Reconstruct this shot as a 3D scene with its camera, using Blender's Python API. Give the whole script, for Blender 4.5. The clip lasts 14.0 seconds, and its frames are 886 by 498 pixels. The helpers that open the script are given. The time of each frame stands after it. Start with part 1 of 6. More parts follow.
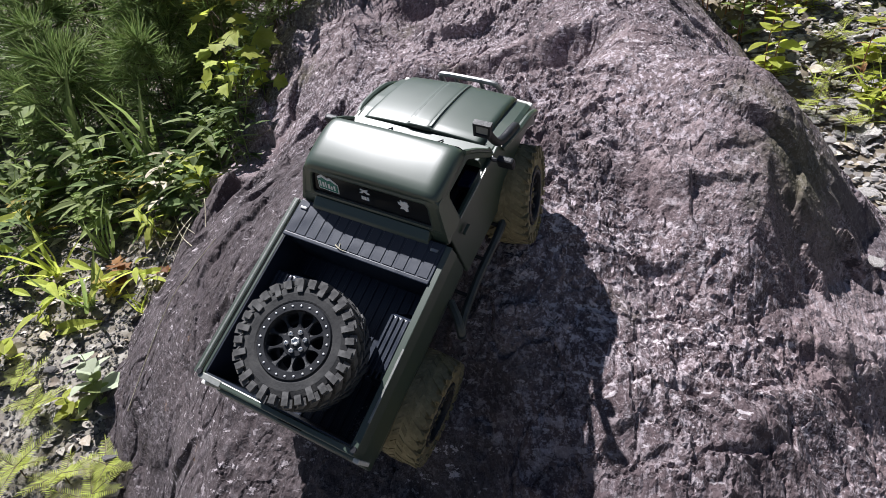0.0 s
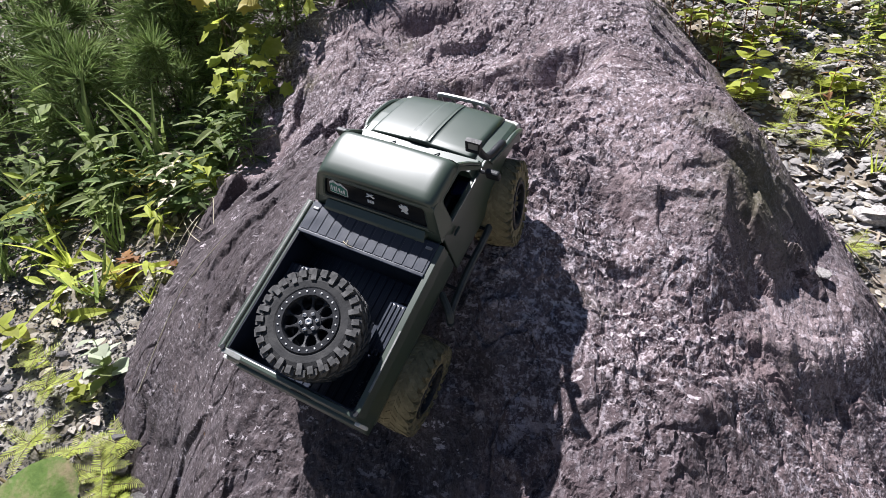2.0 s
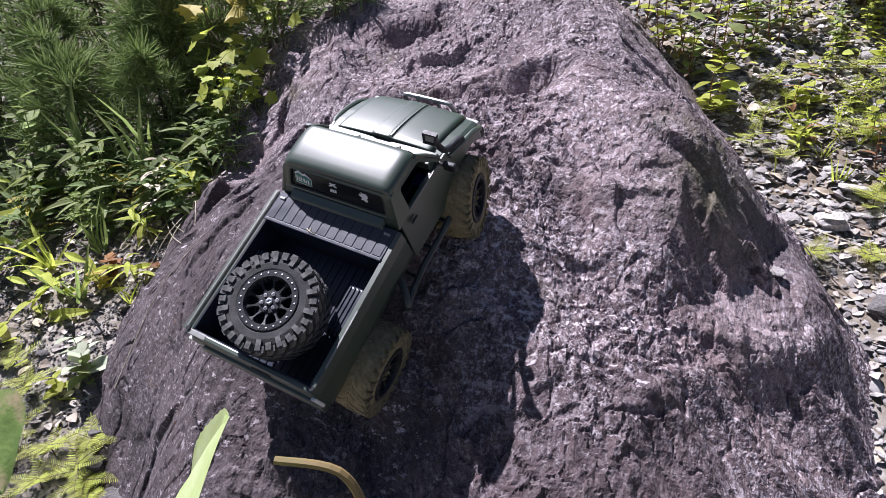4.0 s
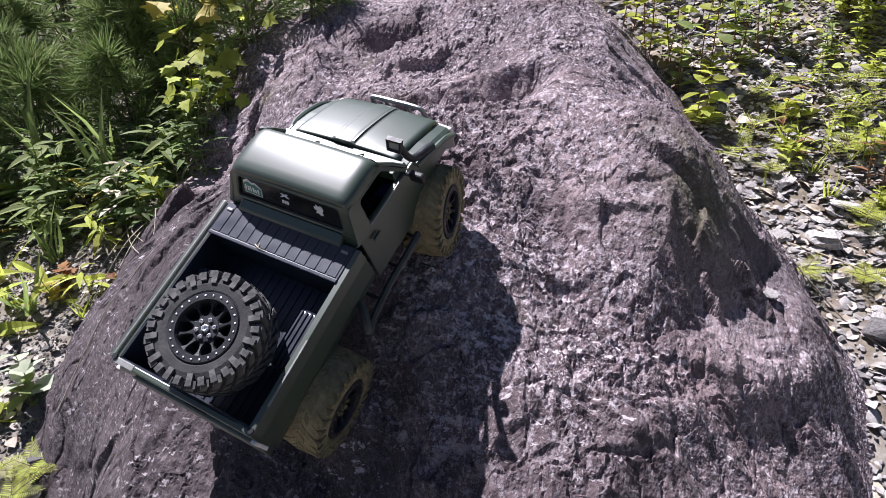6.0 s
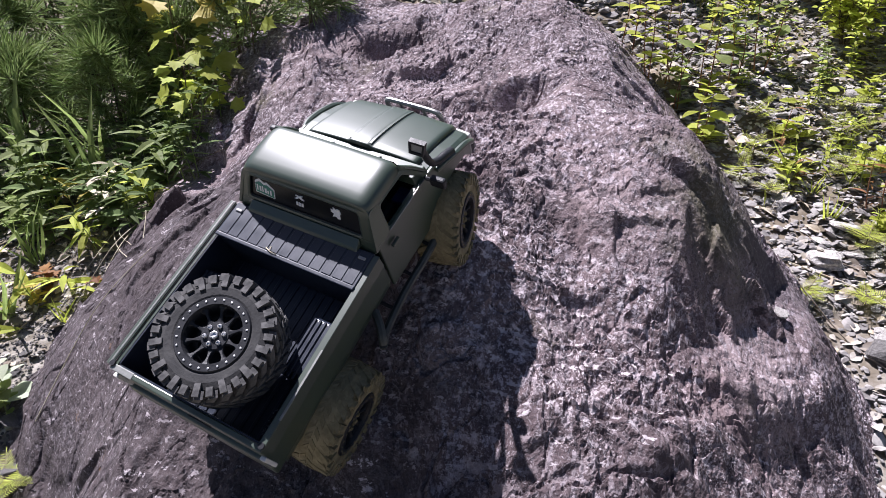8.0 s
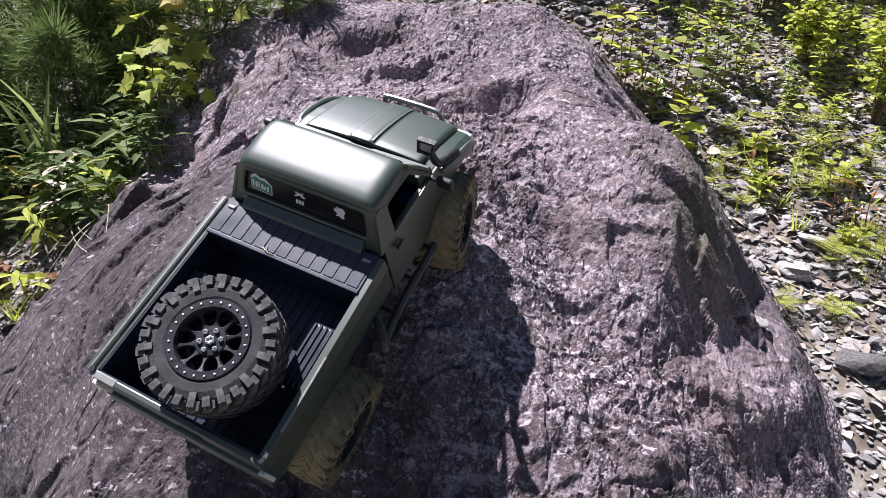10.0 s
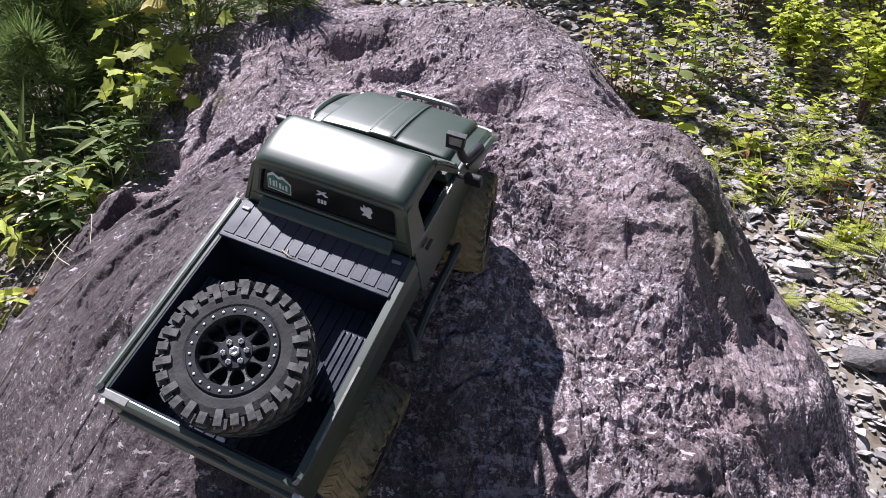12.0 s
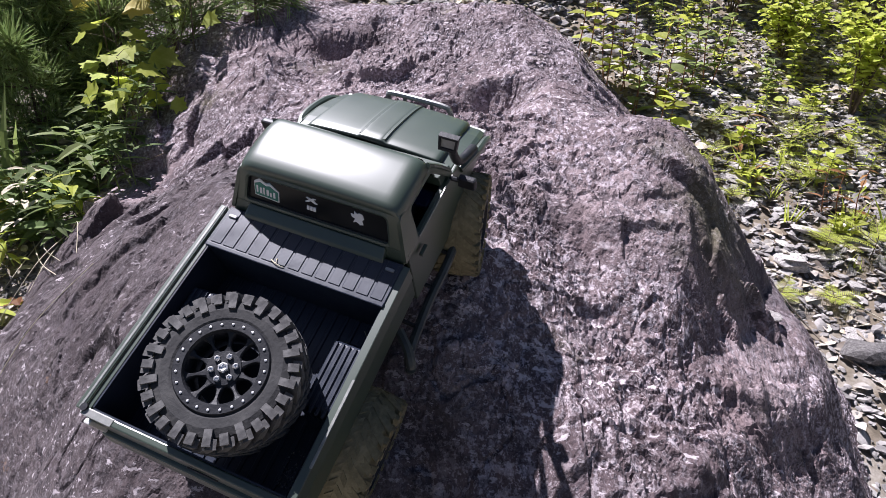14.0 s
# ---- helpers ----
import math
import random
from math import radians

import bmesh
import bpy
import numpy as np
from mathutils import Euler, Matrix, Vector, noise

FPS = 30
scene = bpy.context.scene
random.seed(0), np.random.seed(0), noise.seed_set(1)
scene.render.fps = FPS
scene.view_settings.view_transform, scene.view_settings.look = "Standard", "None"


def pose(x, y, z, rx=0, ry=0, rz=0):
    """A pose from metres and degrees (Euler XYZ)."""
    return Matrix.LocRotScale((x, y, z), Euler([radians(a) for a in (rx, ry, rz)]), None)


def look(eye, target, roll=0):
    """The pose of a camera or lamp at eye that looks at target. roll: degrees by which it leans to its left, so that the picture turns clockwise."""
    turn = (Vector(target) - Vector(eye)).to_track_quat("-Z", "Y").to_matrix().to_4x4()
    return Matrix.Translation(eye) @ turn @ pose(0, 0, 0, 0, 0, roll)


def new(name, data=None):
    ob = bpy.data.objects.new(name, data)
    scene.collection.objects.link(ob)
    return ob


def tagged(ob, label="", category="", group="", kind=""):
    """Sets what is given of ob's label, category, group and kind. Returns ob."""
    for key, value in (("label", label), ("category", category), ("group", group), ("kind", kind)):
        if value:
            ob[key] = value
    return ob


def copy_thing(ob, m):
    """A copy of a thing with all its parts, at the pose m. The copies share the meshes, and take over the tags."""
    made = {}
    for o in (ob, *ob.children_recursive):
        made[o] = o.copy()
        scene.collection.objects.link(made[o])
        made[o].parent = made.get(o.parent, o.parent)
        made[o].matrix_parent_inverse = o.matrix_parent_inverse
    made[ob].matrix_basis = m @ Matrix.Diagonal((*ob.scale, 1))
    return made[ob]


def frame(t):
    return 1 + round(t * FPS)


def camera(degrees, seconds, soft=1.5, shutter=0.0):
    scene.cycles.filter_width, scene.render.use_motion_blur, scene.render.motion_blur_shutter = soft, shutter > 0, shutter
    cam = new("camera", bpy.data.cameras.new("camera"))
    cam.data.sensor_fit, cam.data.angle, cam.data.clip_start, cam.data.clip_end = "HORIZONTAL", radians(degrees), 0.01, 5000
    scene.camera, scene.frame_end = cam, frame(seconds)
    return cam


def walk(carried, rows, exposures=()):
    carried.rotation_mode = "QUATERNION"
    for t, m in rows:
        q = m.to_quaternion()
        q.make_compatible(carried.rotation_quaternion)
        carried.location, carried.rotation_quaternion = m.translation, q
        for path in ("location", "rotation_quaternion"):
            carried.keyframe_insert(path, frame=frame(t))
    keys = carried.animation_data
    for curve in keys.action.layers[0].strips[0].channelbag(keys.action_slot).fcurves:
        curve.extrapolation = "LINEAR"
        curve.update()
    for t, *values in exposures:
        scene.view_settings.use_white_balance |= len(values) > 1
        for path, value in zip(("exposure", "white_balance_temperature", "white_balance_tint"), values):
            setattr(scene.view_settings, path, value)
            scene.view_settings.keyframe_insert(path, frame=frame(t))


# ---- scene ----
cam = camera(75.0, 14.0, soft=0.6)
PATH = [
    (0.0, pose(0.3095, 0.0561, 1.2686, 57.60, 7.26, 13.95)),
    (0.5, pose(0.3283, 0.0580, 1.2621, 57.83, 7.68, 14.38)),
    (1.0, pose(0.3406, 0.0479, 1.2638, 58.20, 6.27, 14.99)),
    (1.5, pose(0.3359, 0.0110, 1.3022, 57.81, 5.58, 13.91)),
    (2.0, pose(0.3348, -0.0283, 1.3127, 58.27, 5.40, 14.21)),
    (2.5, pose(0.3358, -0.0706, 1.3149, 58.74, 4.99, 14.31)),
    (3.0, pose(0.3437, -0.1026, 1.3083, 59.54, 4.88, 14.09)),
    (3.5, pose(0.3678, -0.0976, 1.2958, 60.12, 4.91, 14.14)),
    (4.0, pose(0.3905, -0.0669, 1.2930, 60.07, 4.74, 13.91)),
    (6.5, pose(0.3923, 0.0145, 1.2543, 61.38, 2.90, 12.73)),
    (7.0, pose(0.3654, 0.0036, 1.2461, 62.04, 2.32, 12.43)),
    (7.5, pose(0.3497, 0.0052, 1.2398, 62.45, 1.71, 12.30)),
    (8.0, pose(0.3437, 0.0230, 1.2462, 62.18, 1.24, 12.06)),
    (8.5, pose(0.3353, 0.0282, 1.2446, 62.15, 0.16, 11.58)),
    (9.0, pose(0.3237, 0.0274, 1.2459, 62.07, -0.73, 10.73)),
    (11.5, pose(0.2370, 0.0508, 1.2135, 63.29, -2.15, 6.84)),
    (12.0, pose(0.2298, 0.0531, 1.2108, 63.41, -1.93, 6.32)),
    (12.5, pose(0.2282, 0.0563, 1.2085, 63.52, -1.80, 5.83)),
    (13.0, pose(0.2299, 0.0612, 1.2065, 63.55, -1.55, 5.53)),
    (13.5, pose(0.2277, 0.0686, 1.2085, 63.29, -1.32, 5.24)),
    (14.0, pose(0.2268, 0.0717, 1.2103, 63.17, -1.16, 5.20)),
]
walk(cam, PATH, exposures=((0.0, 0.91, 6100, 11), (2.5, 1.1, 6100, 14), (4.0, 1.09, 5900, 20), (6.5, 1.12, 6000, 19), (14.0, 1.12, 6000, 19)))

# ---------------------------------------------------------------- light
SUN_FROM = Vector((-0.37, 0.33, 0.87)).normalized()
world = bpy.data.worlds.new("sky")
scene.world = world
world.use_nodes = True
sky = world.node_tree.nodes.new("ShaderNodeTexSky")
sky.sky_type, sky.sun_disc = "NISHITA", False
sky.sun_elevation = math.asin(SUN_FROM.z)
sky.sun_rotation = math.atan2(SUN_FROM.x, SUN_FROM.y)
background = world.node_tree.nodes["Background"]
background.inputs["Strength"].default_value = 0.028
world.node_tree.links.new(sky.outputs[0], background.inputs[0])
sun = new("sun", bpy.data.lights.new("sun", "SUN"))
sun.data.energy, sun.data.angle, sun.data.color = 5.0, radians(0.53), (1.0, 0.955, 0.925)
sun.matrix_world = look(SUN_FROM * 10, (0, 0, 0))


# ---------------------------------------------------------------- materials
def material(name, colours, scale=20.0, rough=0.7, metal=0.0, bump=0.0, bump_scale=None, spec=0.5, stretch=(1, 1, 1),
             coat=0.0, translucent=0.0, per_object=0.0, per_island=0.0, rough_vary=0.0):
    """Noise between two or more colours, with bump of a finer noise."""
    m = bpy.data.materials.new(name)
    m.use_nodes = True
    nt = m.node_tree
    p = nt.nodes["Principled BSDF"]
    co = nt.nodes.new("ShaderNodeTexCoord")
    mp = nt.nodes.new("ShaderNodeMapping")
    mp.inputs["Scale"].default_value = stretch
    nt.links.new(co.outputs["Object"], mp.inputs[0])
    n1 = nt.nodes.new("ShaderNodeTexNoise")
    n1.inputs["Scale"].default_value, n1.inputs["Detail"].default_value, n1.inputs["Roughness"].default_value = scale, 8, 0.65
    nt.links.new(mp.outputs[0], n1.inputs["Vector"])
    ramp = nt.nodes.new("ShaderNodeValToRGB")
    while len(ramp.color_ramp.elements) < len(colours):
        ramp.color_ramp.elements.new(0.5)
    for k, c in enumerate(colours):
        ramp.color_ramp.elements[k].position = 0.32 + 0.36 * k / max(1, len(colours) - 1)
        ramp.color_ramp.elements[k].color = (*c, 1)
    nt.links.new(n1.outputs[0], ramp.inputs[0])
    out = ramp.outputs[0]
    for strength, node_type, socket in ((per_object, "ShaderNodeObjectInfo", "Random"), (per_island, "ShaderNodeNewGeometry", "Random Per Island")):
        if strength:
            info = nt.nodes.new(node_type)
            rng = nt.nodes.new("ShaderNodeMapRange")
            rng.inputs["To Min"].default_value, rng.inputs["To Max"].default_value = 1 - strength, 1 + strength
            nt.links.new(info.outputs[socket], rng.inputs[0])
            hs = nt.nodes.new("ShaderNodeHueSaturation")
            nt.links.new(rng.outputs[0], hs.inputs["Value"])
            hue = nt.nodes.new("ShaderNodeMapRange")
            hue.inputs["To Min"].default_value, hue.inputs["To Max"].default_value = 0.5 - strength * 0.025, 0.5 + strength * 0.025
            nt.links.new(info.outputs[socket], hue.inputs[0])
            nt.links.new(hue.outputs[0], hs.inputs["Hue"])
            nt.links.new(out, hs.inputs["Color"])
            out = hs.outputs[0]
    nt.links.new(out, p.inputs["Base Color"])
    p.inputs["Roughness"].default_value, p.inputs["Metallic"].default_value = rough, metal
    p.inputs["Specular IOR Level"].default_value = spec
    if rough_vary:
        rr = nt.nodes.new("ShaderNodeMapRange")
        rr.inputs["From Min"].default_value, rr.inputs["From Max"].default_value = 0.3, 0.7
        rr.inputs["To Min"].default_value, rr.inputs["To Max"].default_value = rough - rough_vary, rough + rough_vary
        nt.links.new(n1.outputs[0], rr.inputs[0])
        nt.links.new(rr.outputs[0], p.inputs["Roughness"])
    if coat:
        p.inputs["Coat Weight"].default_value, p.inputs["Coat Roughness"].default_value = coat, 0.37
        p.inputs["Coat IOR"].default_value = 1.75
    if bump:
        n2 = nt.nodes.new("ShaderNodeTexNoise")
        n2.inputs["Scale"].default_value, n2.inputs["Detail"].default_value = bump_scale or scale * 4, 8
        nt.links.new(mp.outputs[0], n2.inputs["Vector"])
        b = nt.nodes.new("ShaderNodeBump")
        b.inputs["Strength"].default_value, b.inputs["Distance"].default_value = bump, 0.002
        nt.links.new(n2.outputs[0], b.inputs["Height"])
        nt.links.new(b.outputs[0], p.inputs["Normal"])
    if translucent:
        tr = nt.nodes.new("ShaderNodeBsdfTranslucent")
        nt.links.new(out, tr.inputs["Color"])
        mix = nt.nodes.new("ShaderNodeMixShader")
        mix.inputs[0].default_value = translucent
        nt.links.new(p.outputs[0], mix.inputs[1])
        nt.links.new(tr.outputs[0], mix.inputs[2])
        nt.links.new(mix.outputs[0], nt.nodes["Material Output"].inputs["Surface"])
    return m


def rock_material():
    """Purple-grey stone with pale lichen flecks, darker mineral patches, painted shade and a little green film."""
    m = material("boulder_stone", [(0.07, 0.05, 0.054), (0.15, 0.112, 0.116), (0.26, 0.205, 0.208)], 5, 0.9, bump=1.0, bump_scale=100, stretch=(1, 0.5, 1), spec=0.22)
    m.node_tree.nodes["Bump"].inputs["Distance"].default_value = 0.005
    grain = m.node_tree.nodes["Bump"].inputs["Height"].links[0].from_node
    grain.inputs["Roughness"].default_value, grain.inputs["Detail"].default_value = 0.6, 4
    nt = m.node_tree
    p = nt.nodes["Principled BSDF"]
    base = p.inputs["Base Color"].links[0].from_socket
    co = next(n for n in nt.nodes if n.type == "TEX_COORD").outputs["Object"]

    def layer(under, scale, lo, hi, colour, amount, detail=6, patch=0.0, stretch=(1, 1, 1), turn=0.0):
        mp = nt.nodes.new("ShaderNodeMapping")
        mp.inputs["Scale"].default_value = stretch
        mp.inputs["Rotation"].default_value = (0, 0, turn)
        nt.links.new(co, mp.inputs[0])
        n = nt.nodes.new("ShaderNodeTexNoise")
        n.inputs["Scale"].default_value, n.inputs["Detail"].default_value, n.inputs["Roughness"].default_value = scale, detail, 0.7
        nt.links.new(mp.outputs[0], n.inputs["Vector"])
        r = nt.nodes.new("ShaderNodeMapRange")
        r.inputs["From Min"].default_value, r.inputs["From Max"].default_value = lo, hi
        r.inputs["To Max"].default_value = amount
        nt.links.new(n.outputs[0], r.inputs[0])
        amount_socket = r.outputs[0]
        if patch:
            where = nt.nodes.new("ShaderNodeTexNoise")
            where.inputs["Scale"].default_value, where.inputs["Detail"].default_value = patch, 4
            nt.links.new(co, where.inputs["Vector"])
            q = nt.nodes.new("ShaderNodeMapRange")
            q.inputs["From Min"].default_value, q.inputs["From Max"].default_value = 0.4, 0.6
            nt.links.new(where.outputs[0], q.inputs[0])
            times = nt.nodes.new("ShaderNodeMath")
            times.operation = "MULTIPLY"
            nt.links.new(q.outputs[0], times.inputs[0])
            nt.links.new(r.outputs[0], times.inputs[1])
            amount_socket = times.outputs[0]
        mix = nt.nodes.new("ShaderNodeMix")
        mix.data_type = "RGBA"
        nt.links.new(amount_socket, mix.inputs["Factor"])
        nt.links.new(under, mix.inputs["A"])
        mix.inputs["B"].default_value = (*colour, 1)
        return mix.outputs["Result"]

    base = layer(base, 2.4, 0.47, 0.6, (0.05, 0.036, 0.04), 0.55, detail=9)
    c = layer(base, 26, 0.55, 0.66, (0.055, 0.045, 0.056), 0.7, stretch=(1, 0.5, 1), turn=0.4)
    c = layer(c, 14, 0.54, 0.66, (0.24, 0.205, 0.235), 0.4, patch=3.0, stretch=(1, 0.4, 1), turn=0.4)
    c = layer(c, 110, 0.535, 0.565, (0.42, 0.37, 0.4), 0.85, patch=5.0, stretch=(1, 0.4, 1), turn=0.5)
    c = layer(c, 60, 0.58, 0.62, (0.035, 0.028, 0.035), 0.85, patch=7.0, stretch=(1, 0.35, 1), turn=0.3)
    c = layer(c, 140, 0.57, 0.6, (0.035, 0.028, 0.034), 0.75, detail=3, patch=11.0, stretch=(1, 0.5, 1), turn=0.4)
    c = layer(c, 190, 0.61, 0.65, (0.5, 0.46, 0.48), 0.85, detail=3, patch=8.0, stretch=(1, 0.4, 1), turn=0.4)
    c = layer(c, 170, 0.55, 0.585, (0.026, 0.02, 0.024), 0.42, detail=4, stretch=(1, 0.6, 1), turn=0.5)
    c = layer(c, 150, 0.565, 0.6, (0.46, 0.4, 0.42), 0.85, detail=4, patch=4.0, stretch=(1, 0.5, 1), turn=0.7)
    c = layer(c, 330, 0.58, 0.62, (0.4, 0.36, 0.38), 0.6, detail=2, patch=9.0)
    c = layer(c, 280, 0.6, 0.64, (0.03, 0.024, 0.03), 0.7, detail=2, patch=13.0)
    c = layer(c, 46, 0.57, 0.6, (0.025, 0.02, 0.025), 0.75, detail=5, patch=2.6, stretch=(0.55, 1, 1), turn=0.2)
    c = layer(c, 52, 0.57, 0.6, (0.5, 0.43, 0.45), 0.42, detail=5, patch=2.2, stretch=(0.5, 1, 1), turn=0.25)
    c = layer(c, 75, 0.595, 0.62, (0.6, 0.54, 0.56), 0.75, detail=4, patch=3.4, stretch=(0.6, 1, 1), turn=-0.3)
    c = layer(c, 3.2, 0.6, 0.75, (0.12, 0.115, 0.05), 0.5)
    # algae film and painted shade on the broken face, a darker foot patch
    # the left flank's darker stone also carries its shade as colour
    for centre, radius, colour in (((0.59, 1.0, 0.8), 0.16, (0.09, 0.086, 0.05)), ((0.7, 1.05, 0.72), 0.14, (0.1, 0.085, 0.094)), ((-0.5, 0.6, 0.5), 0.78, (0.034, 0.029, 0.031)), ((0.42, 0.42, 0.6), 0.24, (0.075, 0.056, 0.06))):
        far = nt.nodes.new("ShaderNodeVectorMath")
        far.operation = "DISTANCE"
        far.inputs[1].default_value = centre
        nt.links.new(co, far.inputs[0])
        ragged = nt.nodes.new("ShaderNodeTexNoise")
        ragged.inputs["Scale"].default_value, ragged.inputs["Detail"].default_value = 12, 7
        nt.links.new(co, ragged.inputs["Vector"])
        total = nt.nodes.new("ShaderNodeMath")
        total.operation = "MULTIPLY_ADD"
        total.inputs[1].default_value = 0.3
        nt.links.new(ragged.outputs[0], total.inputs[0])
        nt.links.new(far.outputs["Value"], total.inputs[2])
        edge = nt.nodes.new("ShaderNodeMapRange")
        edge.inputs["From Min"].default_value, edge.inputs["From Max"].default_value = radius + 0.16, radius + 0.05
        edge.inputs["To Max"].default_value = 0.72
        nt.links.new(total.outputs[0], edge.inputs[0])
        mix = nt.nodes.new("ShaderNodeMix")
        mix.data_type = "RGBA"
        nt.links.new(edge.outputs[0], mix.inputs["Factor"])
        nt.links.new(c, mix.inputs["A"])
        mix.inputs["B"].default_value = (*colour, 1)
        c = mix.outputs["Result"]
    c = layer(c, 9, 0.68, 0.72, (0.3, 0.16, 0.06), 0.4)
    c = layer(c, 85, 0.6, 0.625, (0.5, 0.45, 0.47), 0.75, detail=4, patch=3.8, stretch=(0.55, 1, 1), turn=0.1)
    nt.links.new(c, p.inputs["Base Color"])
    return m


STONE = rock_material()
SOIL = material("gravelly_soil", [(0.1, 0.085, 0.065), (0.22, 0.2, 0.17), (0.4, 0.375, 0.34)], 30, 0.95, bump=1.0, bump_scale=90)


def soil_cover():
    """Brown leaf litter and moss lie over the grit in ragged patches."""
    nt = SOIL.node_tree
    p = nt.nodes["Principled BSDF"]
    under = p.inputs["Base Color"].links[0].from_socket
    co = next(n for n in nt.nodes if n.type == "TEX_COORD").outputs["Object"]
    for scale, lo, hi, colour in ((0.5, 0.46, 0.56, (0.13, 0.1, 0.065)), (1.7, 0.54, 0.64, (0.09, 0.1, 0.04)), (14, 0.54, 0.62, (0.08, 0.065, 0.045))):
        n = nt.nodes.new("ShaderNodeTexNoise")
        n.inputs["Scale"].default_value, n.inputs["Detail"].default_value, n.inputs["Roughness"].default_value = scale, 8, 0.7
        nt.links.new(co, n.inputs["Vector"])
        r = nt.nodes.new("ShaderNodeMapRange")
        r.inputs["From Min"].default_value, r.inputs["From Max"].default_value, r.inputs["To Max"].default_value = lo, hi, 0.8
        nt.links.new(n.outputs[0], r.inputs[0])
        mix = nt.nodes.new("ShaderNodeMix")
        mix.data_type = "RGBA"
        nt.links.new(r.outputs[0], mix.inputs["Factor"])
        nt.links.new(under, mix.inputs["A"])
        mix.inputs["B"].default_value = (*colour, 1)
        under = mix.outputs["Result"]
    nt.links.new(under, p.inputs["Base Color"])


soil_cover()
PALE_STONE = material("pale_stone", [(0.13, 0.12, 0.115), (0.29, 0.272, 0.26), (0.48, 0.455, 0.435)], 18, 0.88, bump=0.6, per_object=0.3, per_island=0.35)
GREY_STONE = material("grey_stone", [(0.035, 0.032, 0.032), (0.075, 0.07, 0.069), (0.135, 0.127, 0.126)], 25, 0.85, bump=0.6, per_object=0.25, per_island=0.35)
BLEACHED = material("bleached_leaf_litter", [(0.2, 0.175, 0.15), (0.36, 0.33, 0.29), (0.52, 0.49, 0.45)], 30, 0.85, per_island=0.45)
LITTER = material("dry_leaf_litter", [(0.16, 0.12, 0.08), (0.33, 0.28, 0.22), (0.5, 0.46, 0.4)], 30, 0.85, per_island=0.5)
PAINT = material("olive_paint", [(0.025, 0.041, 0.026), (0.034, 0.053, 0.036)], 9, 0.5, coat=0.7, rough_vary=0.07, bump=0.012, bump_scale=500, spec=0.3)
BLACK = material("black_plastic", [(0.012, 0.013, 0.016), (0.022, 0.023, 0.027)], 60, 0.5, bump=0.15, bump_scale=400, rough_vary=0.08, spec=0.3)
LINER = material("black_bed_liner", [(0.012, 0.017, 0.029), (0.021, 0.027, 0.044)], 50, 0.4, bump=0.03, bump_scale=300, rough_vary=0.08)
LUG_RUBBER = material("scuffed_lug_rubber", [(0.026, 0.026, 0.027), (0.065, 0.064, 0.064), (0.13, 0.127, 0.125)], 60, 0.85, bump=0.3, bump_scale=300)
RUBBER = material("dusty_tyre_rubber", [(0.013, 0.013, 0.014), (0.026, 0.026, 0.027), (0.05, 0.049, 0.048)], 45, 0.85, bump=0.3, bump_scale=300)
MUDDY = material("mud_coated_rubber", [(0.1, 0.085, 0.046), (0.2, 0.17, 0.096), (0.31, 0.268, 0.16)], 40, 0.9, bump=0.4, bump_scale=260)
STEEL = material("bright_steel", [(0.62, 0.62, 0.62), (0.75, 0.75, 0.76)], 80, 0.35, metal=0.55)
TUBE_GREY = material("grey_coated_tube", [(0.22, 0.22, 0.22), (0.34, 0.34, 0.33)], 60, 0.45, metal=0.4)
DARK_TUBE = material("dark_coated_tube", [(0.035, 0.04, 0.038), (0.07, 0.077, 0.072)], 60, 0.5, metal=0.2)
WORN = material("worn_bare_edge", [(0.16, 0.165, 0.15), (0.28, 0.285, 0.27)], 120, 0.45, metal=0.3)
WHITE = material("white_decal", [(0.7, 0.7, 0.7), (0.8, 0.8, 0.8)], 80, 0.5)
GREEN_DECAL = material("green_decal", [(0.02, 0.15, 0.11), (0.04, 0.22, 0.16)], 60, 0.45)
LENS = material("frosted_light_lens", [(0.55, 0.53, 0.5), (0.7, 0.69, 0.66)], 60, 0.25)
BLUE = material("blue_plastic", [(0.006, 0.012, 0.06), (0.01, 0.02, 0.1)], 60, 0.4)
BARK = material("brown_bark", [(0.06, 0.042, 0.028), (0.15, 0.11, 0.075)], 60, 0.9, bump=0.5)
DRY = material("dry_grass", [(0.34, 0.3, 0.2), (0.55, 0.5, 0.38)], 40, 0.8, per_island=0.2)
RED_STEM = material("red_brown_stem", [(0.16, 0.06, 0.03), (0.3, 0.13, 0.06)], 60, 0.7)


def foliage(name, a, b, amount=0.35, rough=0.6):
    return material(name, [a, b], 30, rough, translucent=amount, per_island=0.35, spec=0.28)


LEAF_LIME = foliage("lime_leaf", (0.4, 0.46, 0.06), (0.56, 0.6, 0.13), 0.6)
LEAF_GREEN = foliage("green_leaf", (0.21, 0.28, 0.08), (0.31, 0.38, 0.13), 0.45)
LEAF_DEEP = foliage("deep_green_leaf", (0.115, 0.165, 0.06), (0.19, 0.25, 0.095), 0.5, 0.78)
NEEDLE = foliage("pine_needle", (0.17, 0.24, 0.08), (0.28, 0.35, 0.13), 0.4)
FIR = foliage("yellow_green_fir", (0.31, 0.36, 0.06), (0.43, 0.46, 0.1), 0.45)
YELLOW = foliage("yellow_leaf", (0.42, 0.34, 0.05), (0.5, 0.42, 0.1), 0.4)
RED_LEAF = foliage("reddened_leaf", (0.2, 0.085, 0.04), (0.28, 0.15, 0.06), 0.4)
PALE_LEAF = foliage("pale_leaf", (0.42, 0.48, 0.33), (0.55, 0.6, 0.45), 0.4)
